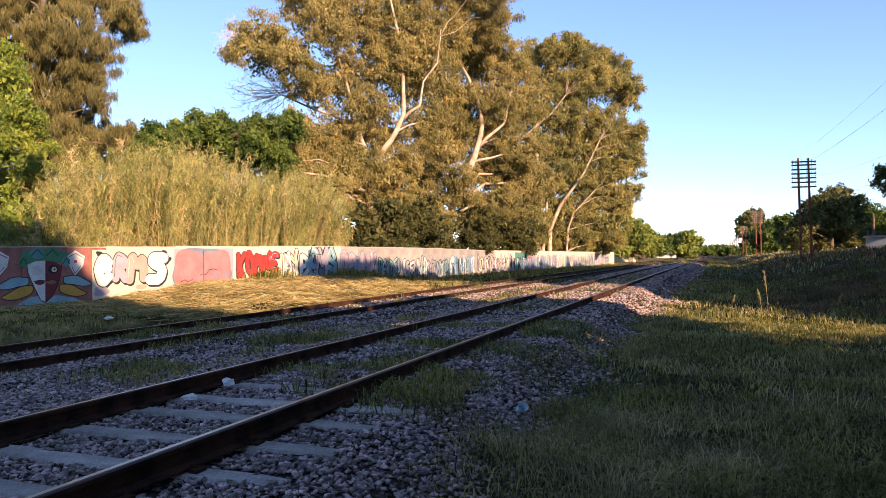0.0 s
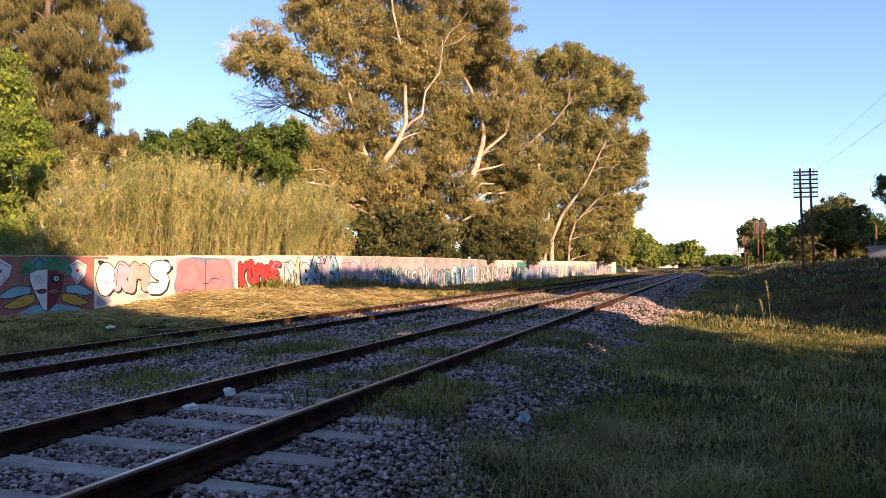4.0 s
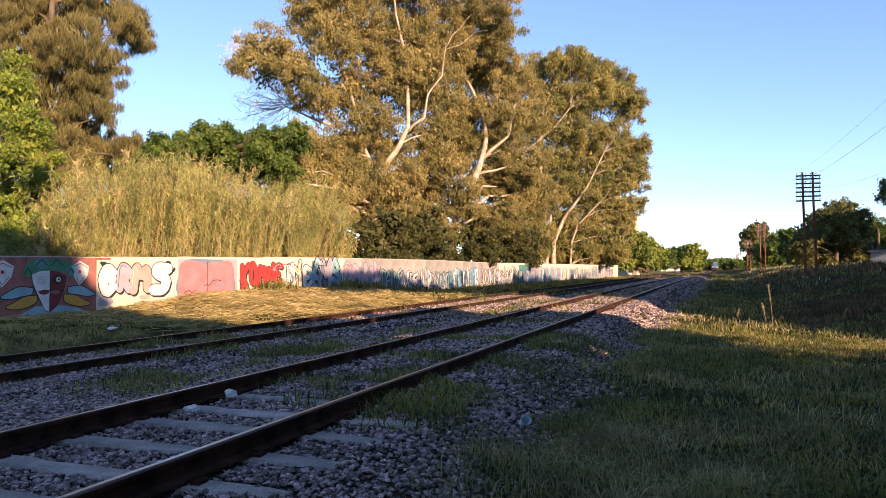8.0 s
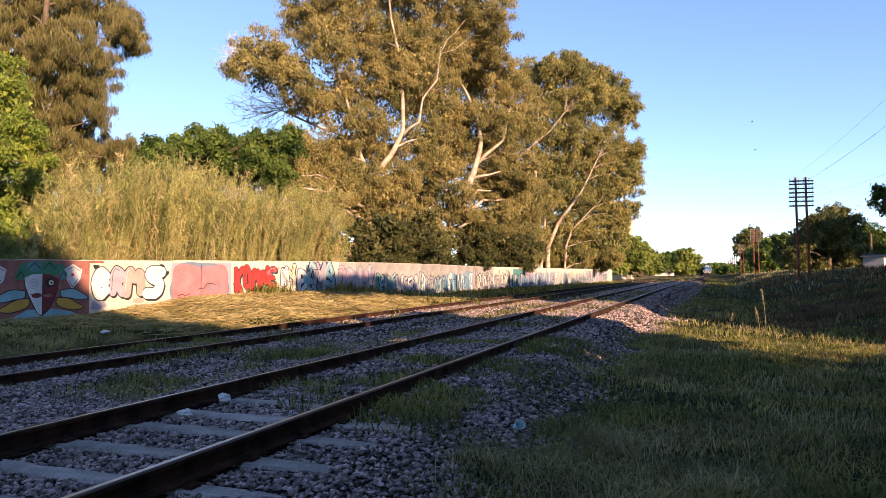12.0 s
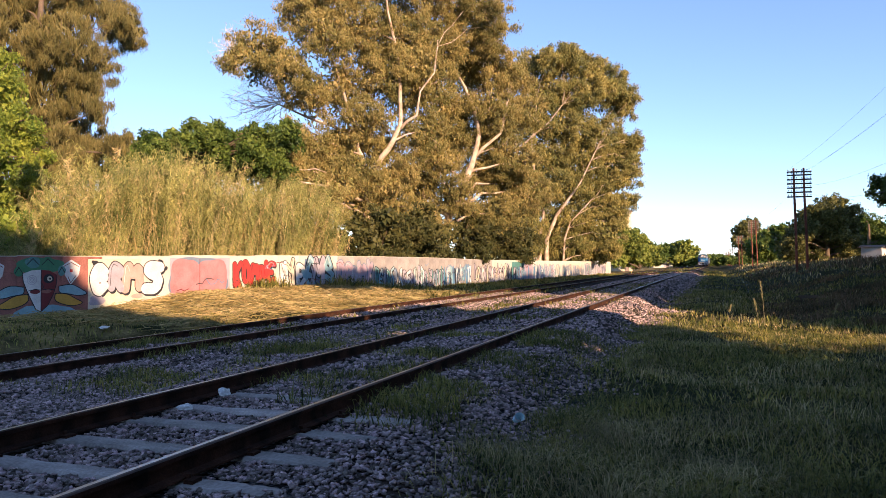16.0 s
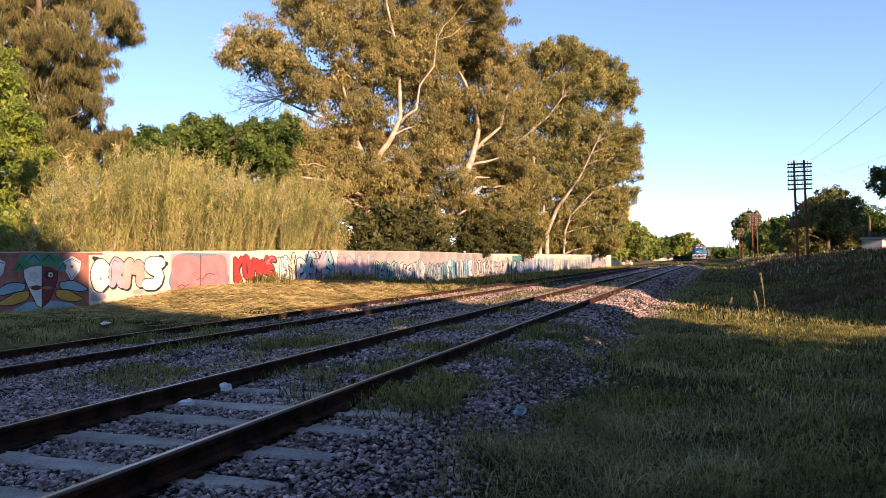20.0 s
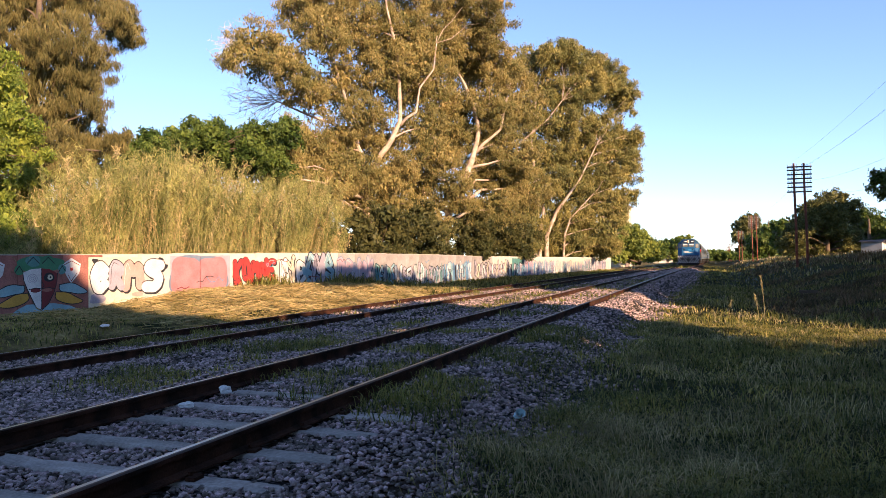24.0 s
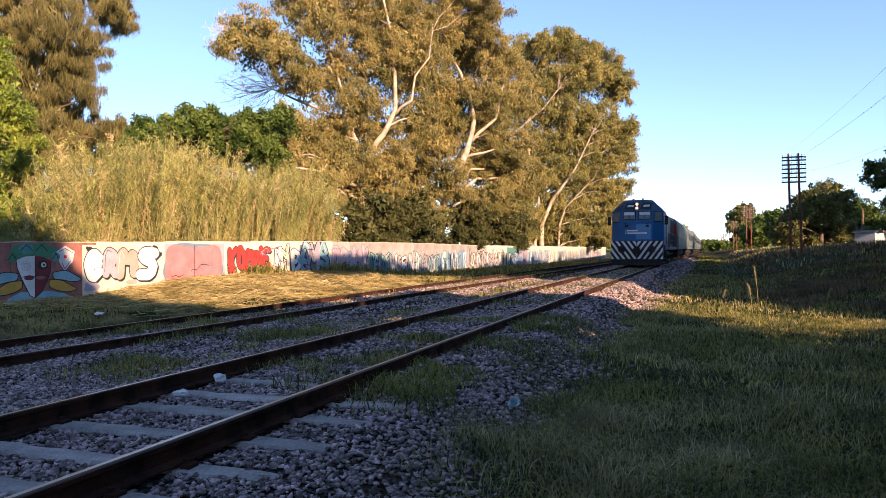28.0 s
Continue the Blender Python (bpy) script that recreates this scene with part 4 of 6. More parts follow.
# ---------------------------------------------------------------- the train
M_BLUE = mat("blue_loco_paint", (0.010, 0.095, 0.23), 0.5, vary=0.15, scale=1.5, fine=20, spec=0.3)
M_NAVY = mat("dark_blue_loco_paint", (0.008, 0.045, 0.09), 0.5, vary=0.2, scale=1.5, fine=20, spec=0.5)
M_SKYBLUE = mat("lighter_blue_on_nose", (0.025, 0.16, 0.33), 0.35, vary=0.1, scale=1.5, fine=20, spec=0.5)
M_DARK = mat("sooty_underframe", (0.03, 0.027, 0.025), 0.85, vary=0.35, scale=3, fine=30, spec=0.2)
M_WHITE = mat("white_train_paint", (0.60, 0.58, 0.55), 0.45, vary=0.1, scale=1.5, fine=20)
M_SILVER = mat("coach_side_paint", (0.125, 0.137, 0.133), 0.5, vary=0.12, scale=1.2, fine=18)
M_ROOF = mat("coach_roof", (0.13, 0.137, 0.137), 0.6, vary=0.2, scale=1.2, fine=18)
M_REDTRIM = mat("red_train_paint", (0.50, 0.03, 0.03), 0.45, vary=0.15, scale=2, fine=20)
M_STRIPE = mat("dark_red_stripe_paint", (0.030, 0.008, 0.014), 0.5, vary=0.2, scale=2, fine=20)
M_PANE = mat("dark_train_glass", (0.012, 0.014, 0.016), 0.3, vary=0.05, spec=0.25)
M_SCREEN = mat("windscreen_with_blind", (0.16, 0.165, 0.16), 0.35, vary=0.4, scale=5, fine=30, spec=0.3)
M_LAMP = mat("lit_headlamp", (1.0, 0.55, 0.25), 0.3, vary=0.0, emit=0.8)
M_STEEL = mat("worn_wheel_steel", (0.20, 0.17, 0.15), 0.5, 0.7, vary=0.3, scale=3, fine=30)


def loft(rings):
    """A closed skin through rings of equal count, each a list of (x, y, z)."""
    g = Geo()
    k = len(rings[0])
    faces = [tuple(range(k))[::-1], tuple((len(rings) - 1) * k + i for i in range(k))]
    faces += [(j * k + i, j * k + (i + 1) % k, (j + 1) * k + (i + 1) % k, (j + 1) * k + i) for j in range(len(rings) - 1) for i in range(k)]
    g.add([p for r in rings for p in r], faces)
    return g


def plate_on(corner, u_way, v_way, u0, u1, v0, v1, thick=0.02):
    """A thin plate on a sloping face: corner, the two edges' vectors, and the span on each from 0 to 1."""
    c, u, v = Vector(corner), Vector(u_way), Vector(v_way)
    nrm = u.cross(v).normalized() * thick
    q = [c + u * a + v * b for a, b in ((u0, v0), (u1, v0), (u1, v1), (u0, v1))]
    g = Geo()
    g.add([tuple(p - nrm * 0.5) for p in q] + [tuple(p + nrm) for p in q], [(3, 2, 1, 0), (4, 5, 6, 7), (0, 1, 5, 4), (1, 2, 6, 5), (2, 3, 7, 6), (3, 0, 4, 7)])
    return g


def wheelset(parent, y, radius=0.46):
    ax = Geo()
    ax.tube([(-0.95, y, radius), (0.95, y, radius)], [0.08, 0.08], 8)
    axle = part("axle", ax, M_STEEL, parent)
    for s in (-1, 1):
        w = Geo()
        w.tube([(s * 0.80, y, radius), (s * 0.835, y, radius), (s * 0.835, y, radius), (s * 0.96, y, radius)], [radius + 0.03, radius + 0.03, radius, radius - 0.01], 24)
        part("wheel", w, M_STEEL, axle)


def bogie(parent, y, axles, half):
    g = Geo()
    for s in (-1, 1):
        g.box(s * 1.12 - 0.07, s * 1.12 + 0.07, y - half - 0.35, y + half + 0.35, 0.42, 0.78)
        for a in axles:
            g.box(s * 1.14 - 0.13, s * 1.14 + 0.13, y + a - 0.2, y + a + 0.2, 0.30, 0.66)
        for a in axles[:-1]:
            g.tube([(s * 1.2, y + a + 0.5, 0.75), (s * 1.2, y + a + 0.5, 1.0)], [0.12, 0.12], 8)
    g.box(-1.1, 1.1, y - 0.3, y + 0.3, 0.55, 0.95)
    b = part("bogie", g, M_DARK, parent, bevel=0.015)
    for a in axles:
        wheelset(b, y + a)


def make_locomotive():
    """Front at y = 0, facing -y; rails at z = 0."""
    t = thing("locomotive", "blue diesel locomotive with red and white striped front", "locomotive")

    def ring(w, front, z, back=3.7, cut=0.75, slope=0.62):
        return [(-w, back, z), (-w, front + cut, z), (-w * slope, front, z), (w * slope, front, z), (w, front + cut, z), (w, back, z)]
    nose = part("nose", loft([ring(1.56, 0.0, 1.05, 3.7, 0.5, 0.6), ring(1.56, 0.0, 1.7, 3.7, 0.5, 0.6), ring(1.56, 0.02, 2.80, 3.7, 0.5, 0.6)]), M_BLUE, t, bevel=0.03)
    w0, w1 = 1.555, 1.54
    lowr, topr = ring(w0, 0.03, 2.81, 3.7, 0.5, 0.6), ring(w1, 0.12, 3.46, 3.7, 0.5, 0.6)
    cab = part("cab", loft([lowr, topr]), M_BLUE, t, bevel=0.02)
    brow_low, brow_top = ring(1.53, 0.13, 3.47, 3.7, 0.5, 0.6), ring(0.98, 0.26, 4.02, 3.7, 0.4, 0.72)
    brow = part("brow", loft([brow_low, brow_top, ring(0.86, 0.42, 4.14, 3.7, 0.4, 0.72)]), M_NAVY, t, bevel=0.02)
    # a lighter blue rectangle to the right of the nose's middle
    g = Geo()
    g.box(-0.05, 0.82, -0.006, 0.02, 1.68, 2.62)
    part("nose_rectangle", g, M_SKYBLUE, nose, "lighter blue rectangle on the nose")
    g = Geo()
    g.tube([(0.3, 0.9, 4.1), (0.3, 0.9, 4.28)], [0.05, 0.04], 8)
    g.tube([(-0.3, 1.2, 4.1), (-0.3, 1.2, 4.25)], [0.07, 0.07], 8)
    part("horn", g, M_DARK, brow)

    def face(i, r0, r1):
        a, b, c = Vector(r0[i]), Vector(r0[i + 1]), Vector(r1[i])
        return a, b - a, c - a
    for i, spans in ((1, [(0.16, 0.84)]), (2, [(0.07, 0.44), (0.56, 0.93)]), (3, [(0.16, 0.84)])):
        c, u, v = face(i, lowr, topr)
        for a, b in spans:
            fr = part("windscreen_frame", plate_on(c, u, v, a - 0.03, b + 0.03, 0.14 if i == 2 else -0.1, 0.94, 0.018), M_DARK, cab)
            part("windscreen", plate_on(c, u, v, a, b, 0.20 if i == 2 else -0.03, 0.88, 0.03), M_SCREEN, cab)
            if i == 2:
                part("sun_blind", plate_on(c, u, v, a + 0.02, b - 0.02, 0.56, 0.84, 0.038), M_WHITE, cab)
                part("wiper", plate_on(c, u, v, (a + b) / 2, (a + b) / 2 + 0.012, 0.16, 0.6, 0.05), M_DARK, cab)
    # side windows and doors of the cab
    for s in (-1, 1):
        for y0, y1 in ((1.2, 1.9), (2.1, 2.9)):
            g = Geo()
            g.box(s * 1.53 - 0.03, s * 1.53 + 0.03, y0, y1, 2.86, 3.40)
            part("side_window", g, M_PANE, cab, bevel=0.01)
        g = Geo()
        g.box(s * 1.56 - 0.02, s * 1.56 + 0.02, 3.0, 3.55, 1.4, 3.3)
        part("cab_door", g, M_NAVY, cab, bevel=0.01)
        m = Geo()
        m.tube([(s * 1.53, 0.55, 3.05), (s * 1.74, 0.45, 3.04)], [0.018, 0.018], 6)
        m.tube([(s * 1.53, 0.55, 2.62), (s * 1.74, 0.45, 2.64)], [0.018, 0.018], 6)
        arm = part("mirror_arm", m, M_DARK, cab)
        q = Geo()
        q.box(s * 1.72 - 0.10, s * 1.72 + 0.10, 0.42, 0.50, 2.58, 3.12)
        part("mirror", q, M_DARK, arm, bevel=0.02)
    # number boxes, headlamps
    c, u, v = face(2, brow_low, brow_top)
    for a, b in ((0.08, 0.40), (0.60, 0.92)):
        box = part("number_box", plate_on(c, u, v, a, b, 0.16, 0.82, 0.05), P_BLACK, brow)
        part("number_bar", plate_on(c, u, v, a + 0.06, b - 0.06, 0.38, 0.60, 0.058), M_WHITE, box)
    for z in (3.62, 3.86):
        g = Geo()
        yy = 0.13 + (z - 3.47) * 0.28
        g.tube([(0, yy + 0.12, z), (0, yy - 0.07, z)], [0.105, 0.105], 16)
        hous = part("lamp_housing", g, M_DARK, brow)
        h = Geo()
        h.tube([(0, yy - 0.065, z), (0, yy - 0.08, z)], [0.088, 0.084], 16)
        part("headlamp", h, M_LAMP, hous)
    # handrails and white lettering bars on the nose
    for s in (-1, 1):
        g = Geo()
        g.tube([(s * 0.52, 0.0, 2.62), (s * 0.52, -0.09, 2.62), (s * 0.86, -0.09, 2.72), (s * 0.86, 0.0, 2.72)], [0.02] * 4, 6)
        g.box(s * 0.62 - 0.09, s * 0.62 + 0.09, -0.06, 0.02, 2.44, 2.58)
        part("grab_rail", g, M_DARK, nose)
        g = Geo()
        g.tube([(s * 1.58, 3.75, 1.2), (s * 1.58, 3.75, 3.0)], [0.022, 0.022], 6)
        part("grab_rail", g, M_WHITE, nose)
    for x0, x1, z0, z1 in ((-0.58, 0.06, 2.18, 2.27), (-0.58, 0.60, 2.02, 2.11), (-0.67, -0.64, 1.98, 2.30)):
        g = Geo()
        g.box(x0, x1, -0.012, 0.012, z0, z1)
        part("lettering_bar", g, M_WHITE, nose)
    # striped buffer plate, with openings for coupler and jumper hoses
    g = Geo()
    g.box(-1.57, 1.57, -0.10, 0.35, 0.44, 1.60)
    plate = part("striped_plate", g, M_STRIPE, t, bevel=0.02)
    z0, z1, slant, w = 0.47, 1.57, 0.78, 0.165
    for s in (-1, 1):
        k = -0.68
        while k < 1.7:
            a0, a1 = k, k + w      # at the foot
            top = [(a0 + slant, z1), (a1 + slant, z1)]
            foot = [(a0, z0), (a1, z0)]
            poly = [foot[0], foot[1], top[1], top[0]]
            clipped = clip_span(poly, 0.02, 1.54)
            if len(clipped) > 2:
                q = Geo()
                pts = [(s * p[0], -0.108, p[1]) for p in clipped] + [(s * p[0], -0.09, p[1]) for p in clipped]
                m = len(clipped)
                q.add(pts, [tuple(range(m)), tuple(range(m, 2 * m))[::-1]] + [(i, (i + 1) % m, (i + 1) % m + m, i + m) for i in range(m)])
                part("stripe", q, M_WHITE, plate)
            k += 0.34
    for x in (-0.88, 0.88):
        g = Geo()
        g.tube([(x, -0.1, 1.08), (x, -0.36, 1.08)], [0.12, 0.11], 12)
        g.tube([(x, -0.36, 1.08), (x, -0.42, 1.08)], [0.23, 0.23], 16)
        part("buffer", g, M_DARK, plate)
    g = Geo()
    g.box(-0.2, 0.2, -0.45, -0.08, 0.85, 1.15)
    g.box(-0.09, 0.09, -0.62, -0.45, 0.80, 1.20)
    part("coupler", g, M_DARK, plate, bevel=0.02)
    g = Geo()
    g.prism([(-1.4, 0.10), (1.4, 0.10), (1.5, 0.24), (1.5, 0.45), (-1.5, 0.45), (-1.5, 0.24)], "y", -0.16, 0.12)
    part("pilot_plough", g, M_DARK, t, bevel=0.02)
    for s in (-1, 1):
        g = Geo()
        for z in (0.35, 0.62, 0.9, 1.2):
            g.box(s * 1.48 - 0.14, s * 1.48 + 0.14, 0.5, 0.9, z, z + 0.03)
        g.box(s * 1.58 - 0.015, s * 1.58 + 0.015, 0.48, 0.92, 0.3, 1.35)
        part("steps", g, M_DARK, t)
    # hood, walkway, underframe
    g = Geo()
    g.box(-1.47, 1.47, 0.3, 20.6, 1.02, 1.22)
    part("frame_deck", g, M_NAVY, t, bevel=0.02)
    hood = part("hood", loft([[(-1.24, 3.72, 1.22), (1.24, 3.72, 1.22), (1.24, 20.2, 1.22), (-1.24, 20.2, 1.22)], [(-1.24, 3.72, 3.6), (1.24, 3.72, 3.6), (1.24, 20.2, 3.6), (-1.24, 20.2, 3.6)],
                              [(-0.7, 3.72, 3.92), (0.7, 3.72, 3.92), (0.7, 20.2, 3.92), (-0.7, 20.2, 3.92)]]), M_NAVY, t, bevel=0.03)
    for s in (-1, 1):
        y = 4.2
        while y < 19.6:
            g = Geo()
            g.box(s * 1.25 - 0.015, s * 1.25 + 0.015, y, y + 0.92, 1.45, 3.45)
            part("hood_door", g, M_NAVY if y < 14 else M_DARK, hood, bevel=0.008)
            y += 1.0
        g = Geo()
        g.box(s * 1.28 - 0.01, s * 1.28 + 0.01, 3.8, 5.4, 1.4, 3.3)
        part("hood_panel", g, M_DARK, hood)
        g = Geo()
        for k in range(9):
            g.tube([(s * 1.43, 4.0 + k * 2.0, 1.22), (s * 1.43, 4.0 + k * 2.0, 2.25)], [0.02, 0.02], 6)
        g.tube([(s * 1.43, 4.0, 2.25), (s * 1.43, 20.0, 2.25)], [0.02, 0.02], 6)
        g.tube([(s * 1.43, 4.0, 1.75), (s * 1.43, 20.0, 1.75)], [0.015, 0.015], 6)
        part("handrail", g, M_STEEL, t)
    for y in (8.0, 13.5, 16.5):
        g = Geo()
        g.tube([(0, y, 3.86), (0, y, 4.05)], [0.62, 0.6], 20)
        part("roof_fan", g, M_DARK, hood)
    g = Geo()
    g.prism([(-1.1, 1.02), (-1.3, 0.75), (-1.0, 0.35), (1.0, 0.35), (1.3, 0.75), (1.1, 1.02)], "y", 7.6, 13.0)
    part("fuel_tank", g, M_DARK, t, bevel=0.04)
    bogie(t, 3.9, (-1.8, 0.0, 1.8), 2.1)
    bogie(t, 16.7, (-1.8, 0.0, 1.8), 2.1)
    return t


def clip_span(poly, lo, hi):
    for bound, keep in ((lo, 1), (hi, -1)):
        out = []
        for a, b in zip(poly, poly[1:] + poly[:1]):
            ia, ib = keep * (a[0] - bound) >= 0, keep * (b[0] - bound) >= 0
            if ia:
                out.append(a)
            if ia != ib:
                f = (bound - a[0]) / (b[0] - a[0])
                out.append((bound, a[1] + f * (b[1] - a[1])))
        poly = out
        if len(poly) < 3:
            return []
    return poly


COACH = 25.2


def make_coach():
    t = thing("passenger_coach", "pale grey passenger coach with dark windows in the train", "railway coach", group="coaches of the train")
    prof = [(-1.48, 1.05), (1.48, 1.05), (1.52, 2.2), (1.48, 3.3), (1.28, 3.72), (0.7, 3.98), (0.0, 4.04), (-0.7, 3.98), (-1.28, 3.72), (-1.48, 3.3), (-1.52, 2.2)]
    g = Geo()
    k = len(prof)
    g.add([(x, y, z) for y in (0.3, COACH - 0.3) for x, z in prof], [tuple(range(k))[::-1], tuple(range(k, 2 * k))])
    for i in range(k):
        a, b = prof[i], prof[(i + 1) % k]
        g.add([(a[0], 0.3, a[1]), (b[0], 0.3, b[1]), (b[0], COACH - 0.3, b[1]), (a[0], COACH - 0.3, a[1])], [(0, 1, 2, 3)], 1 if 3 <= i <= 8 else 0)
    body = part("body", g, [M_SILVER, M_ROOF], t)
    for s in (-1, 1):
        y = 3.0
        while y < COACH - 3.6:
            w = Geo()
            w.box(s * 1.5 - 0.03, s * 1.5 + 0.03, y, y + 1.25, 2.15, 2.95)
            part("window", w, M_PANE, body, bevel=0.01)
            y += 1.62
        for y in (1.1, COACH - 2.0):
            d = Geo()
            d.box(s * 1.5 - 0.03, s * 1.5 + 0.035, y, y + 0.9, 1.15, 3.2)
            door = part("door", d, M_ROOF, body, bevel=0.01)
            w = Geo()
            w.box(s * 1.5 - 0.03, s * 1.5 + 0.045, y + 0.2, y + 0.7, 2.3, 3.0)
            part("door_window", w, M_PANE, door)
        b = Geo()
        b.box(s * 1.505 - 0.02, s * 1.505 + 0.02, 2.4, COACH - 2.4, 1.3, 1.42)
        part("waist_stripe", b, M_NAVY, body)
    for y in (0.0, COACH - 0.32):
        g = Geo()
        g.box(-0.75, 0.75, y, y + 0.32, 1.15, 3.5)
        part("gangway", g, M_DARK, t, bevel=0.02)
        e = Geo()
        yy = 0.27 if y == 0.0 else COACH - 0.31
        e.box(0.95, 1.4, yy, yy + 0.04, 2.2, 3.3)
        e.box(-1.4, -0.95, yy, yy + 0.04, 2.2, 3.3)
        part("end_panel", e, M_REDTRIM, body)
    g = Geo()
    g.box(-1.2, 1.2, 6.2, COACH - 6.2, 0.5, 1.04)
    part("underframe_box", g, M_DARK, t, bevel=0.03)
    for y in (5.0, 10.0, 15.0, 20.0):
        g = Geo()
        g.box(-0.5, 0.5, y, y + 1.2, 3.98, 4.14)
        part("roof_vent", g, M_ROOF, body, bevel=0.03)
    bogie(t, 3.4, (-1.2, 1.2), 1.4)
    bogie(t, COACH - 3.4, (-1.2, 1.2), 1.4)
    return t


LOCO = make_locomotive()
first_coach = make_coach()
COACHES = [first_coach] + [copy_thing(first_coach, Matrix()) for _ in range(6)]

# ---------------------------------------------------------------- telegraph poles and wires
M_POLE = mat("rusted_iron_pole", (0.24, 0.085, 0.052), 0.85, vary=0.35, scale=1.5, fine=20, color2=(0.12, 0.045, 0.03), spec=0.2)
M_ARM = mat("weathered_crossarm", (0.10, 0.075, 0.065), 0.85, vary=0.3, scale=3, fine=30, spec=0.2)
M_PORCELAIN = mat("porcelain_insulator", (0.55, 0.52, 0.48), 0.3, vary=0.1)
M_WIRE = mat("dark_wire", (0.12, 0.12, 0.13), 0.6, vary=0.1)
ARMS = (7.66, 7.40, 7.05, 6.72, 6.38, 6.04, 5.68)


def make_pole():
    t = thing("telegraph_pole", "rusty twin-post telegraph pole with seven crossarms and insulators", "telegraph pole", group="telegraph poles along the line")
    for x in (-0.36, 0.36):
        g = Geo()
        g.tube([(x * 1.06 + 0.13, 0, -0.5), (x * 1.03 + 0.08, 0, 3.0), (x, 0, 5.6), (x - 0.04, 0, 7.95)], [0.10, 0.095, 0.085, 0.075], 8)
        part("post", g, M_POLE, t)
    for z in ARMS:
        g = Geo()
        g.box(-0.88, 0.88, -0.05, 0.05, z - 0.055, z + 0.055)
        arm = part("crossarm", g, M_ARM, t, bevel=0.008)
        for x in (-0.80, -0.56, -0.18, 0.18, 0.56, 0.80):
            q = Geo()
            q.tube([(x, 0, z + 0.05), (x, 0, z + 0.12), (x, 0, z + 0.13), (x, 0, z + 0.2)], [0.012, 0.012, 0.045, 0.03], 6)
            part("insulator", q, M_PORCELAIN, arm)
    return t


POLES = [(6.55, -9.0), (6.55, 61.5), (6.9, 132.0), (7.2, 203.0), (7.6, 274.0), (8.0, 345.0), (8.5, 416.0), (9.0, 490.0)]
first_pole = None
for k, (x, y) in enumerate(POLES):
    m = pose(x, y, float(ground_z(x, y)) if k != 1 else 1.12, 0, 0, 4)
    if first_pole is None:
        first_pole = make_pole()
        first_pole.matrix_basis = m
    else:
        copy_thing(first_pole, m)


def wire(a, b, sag):
    g = Geo()
    pts = [Vector(a).lerp(Vector(b), i / 16) - Vector((0, 0, sag * 4 * (i / 16) * (1 - i / 16))) for i in range(17)]
    g.tube([tuple(p) for p in pts], [0.0045] * 17, 4, cap=False)
    tagged(part("telegraph_wire", g, M_WIRE), "thin dark sagging wire strung between the telegraph poles", "wire", "telegraph wires")


for k in range(4):
    (x0, y0), (x1, y1) = POLES[k], POLES[k + 1]
    za, zb = float(ground_z(x0, y0)), float(ground_z(x1, y1))
    for dx, z, sag in ((0.80, 7.85, 0.5), (-0.56, 7.2, 0.9), (0.56, 6.55, 1.5), (0.80, 5.85, 2.0), (-0.80, 7.85, 0.8)):
        if k and dx != 0.80:
            continue
        wire((x0 + dx, y0, za + z), (x1 + dx, y1, (1.12 if k == 0 else zb) + z), sag)

# ---------------------------------------------------------------- buildings in the distance
M_PLASTER = mat("cream_plaster", (0.72, 0.62, 0.47), 0.9, vary=0.15, scale=1, fine=10)
M_TILE = mat("old_roof_sheet", (0.26, 0.20, 0.18), 0.8, vary=0.25, scale=1, fine=12)


def make_house(label, px, ahead, w, d, h, wall, roof_h=0.8, floors=1, turn=0.0):
    x, y = place((px - 784) * ahead / 1238.0, ahead)
    t = thing("house", label, "house", Matrix.Translation((x, y, float(ground_z(x, y)) - 0.1)) @ Matrix.Rotation(VIEW_TURN + turn, 4, "Z"))
    g = Geo()
    g.box(-w / 2, w / 2, 0, d, 0, h)
    body = part("wall", g, wall, t)
    g = Geo()
    g.prism([(-w / 2 - 0.3, h + 0.003), (w / 2 + 0.3, h + 0.003), (w / 2 - 0.6, h + roof_h), (-w / 2 + 0.6, h + roof_h)], "y", -0.3, d + 0.3)
    part("roof", g, M_TILE, t)
    for f in range(floors):
        n = max(2, int(w / 3))
        for i in range(n):
            xx = -w / 2 + w * (i + 0.5) / n
            z = 1.0 + f * 2.9
            if f == 0 and i == n // 2:
                q = Geo()
                q.box(xx - 0.45, xx + 0.45, -0.05, 0.05, 0.1, 2.15)
                part("door", q, M_TILE, t)
                continue
            q = Geo()
            q.box(xx - 0.6, xx + 0.6, -0.06, 0.05, z, z + 1.2)
            win = part("window", q, M_ROOF, t)
            q = Geo()
            q.box(xx - 0.5, xx + 0.5, -0.075, -0.055, z + 0.1, z + 1.1)
            part("pane", q, M_PANE, win)


make_house("tall cream house behind the last gum tree", 1113, 135, 4.2, 8, 11.6, M_PLASTER, 0.5, 3)
make_house("small white house among the distant trees", 1186, 250, 7, 6, 2.6, M_WHITE)
make_house("white bungalow beyond the bank", 1605, 95, 9, 2.6, 3.3, M_WHITE, 0.3, 1, 0.6)

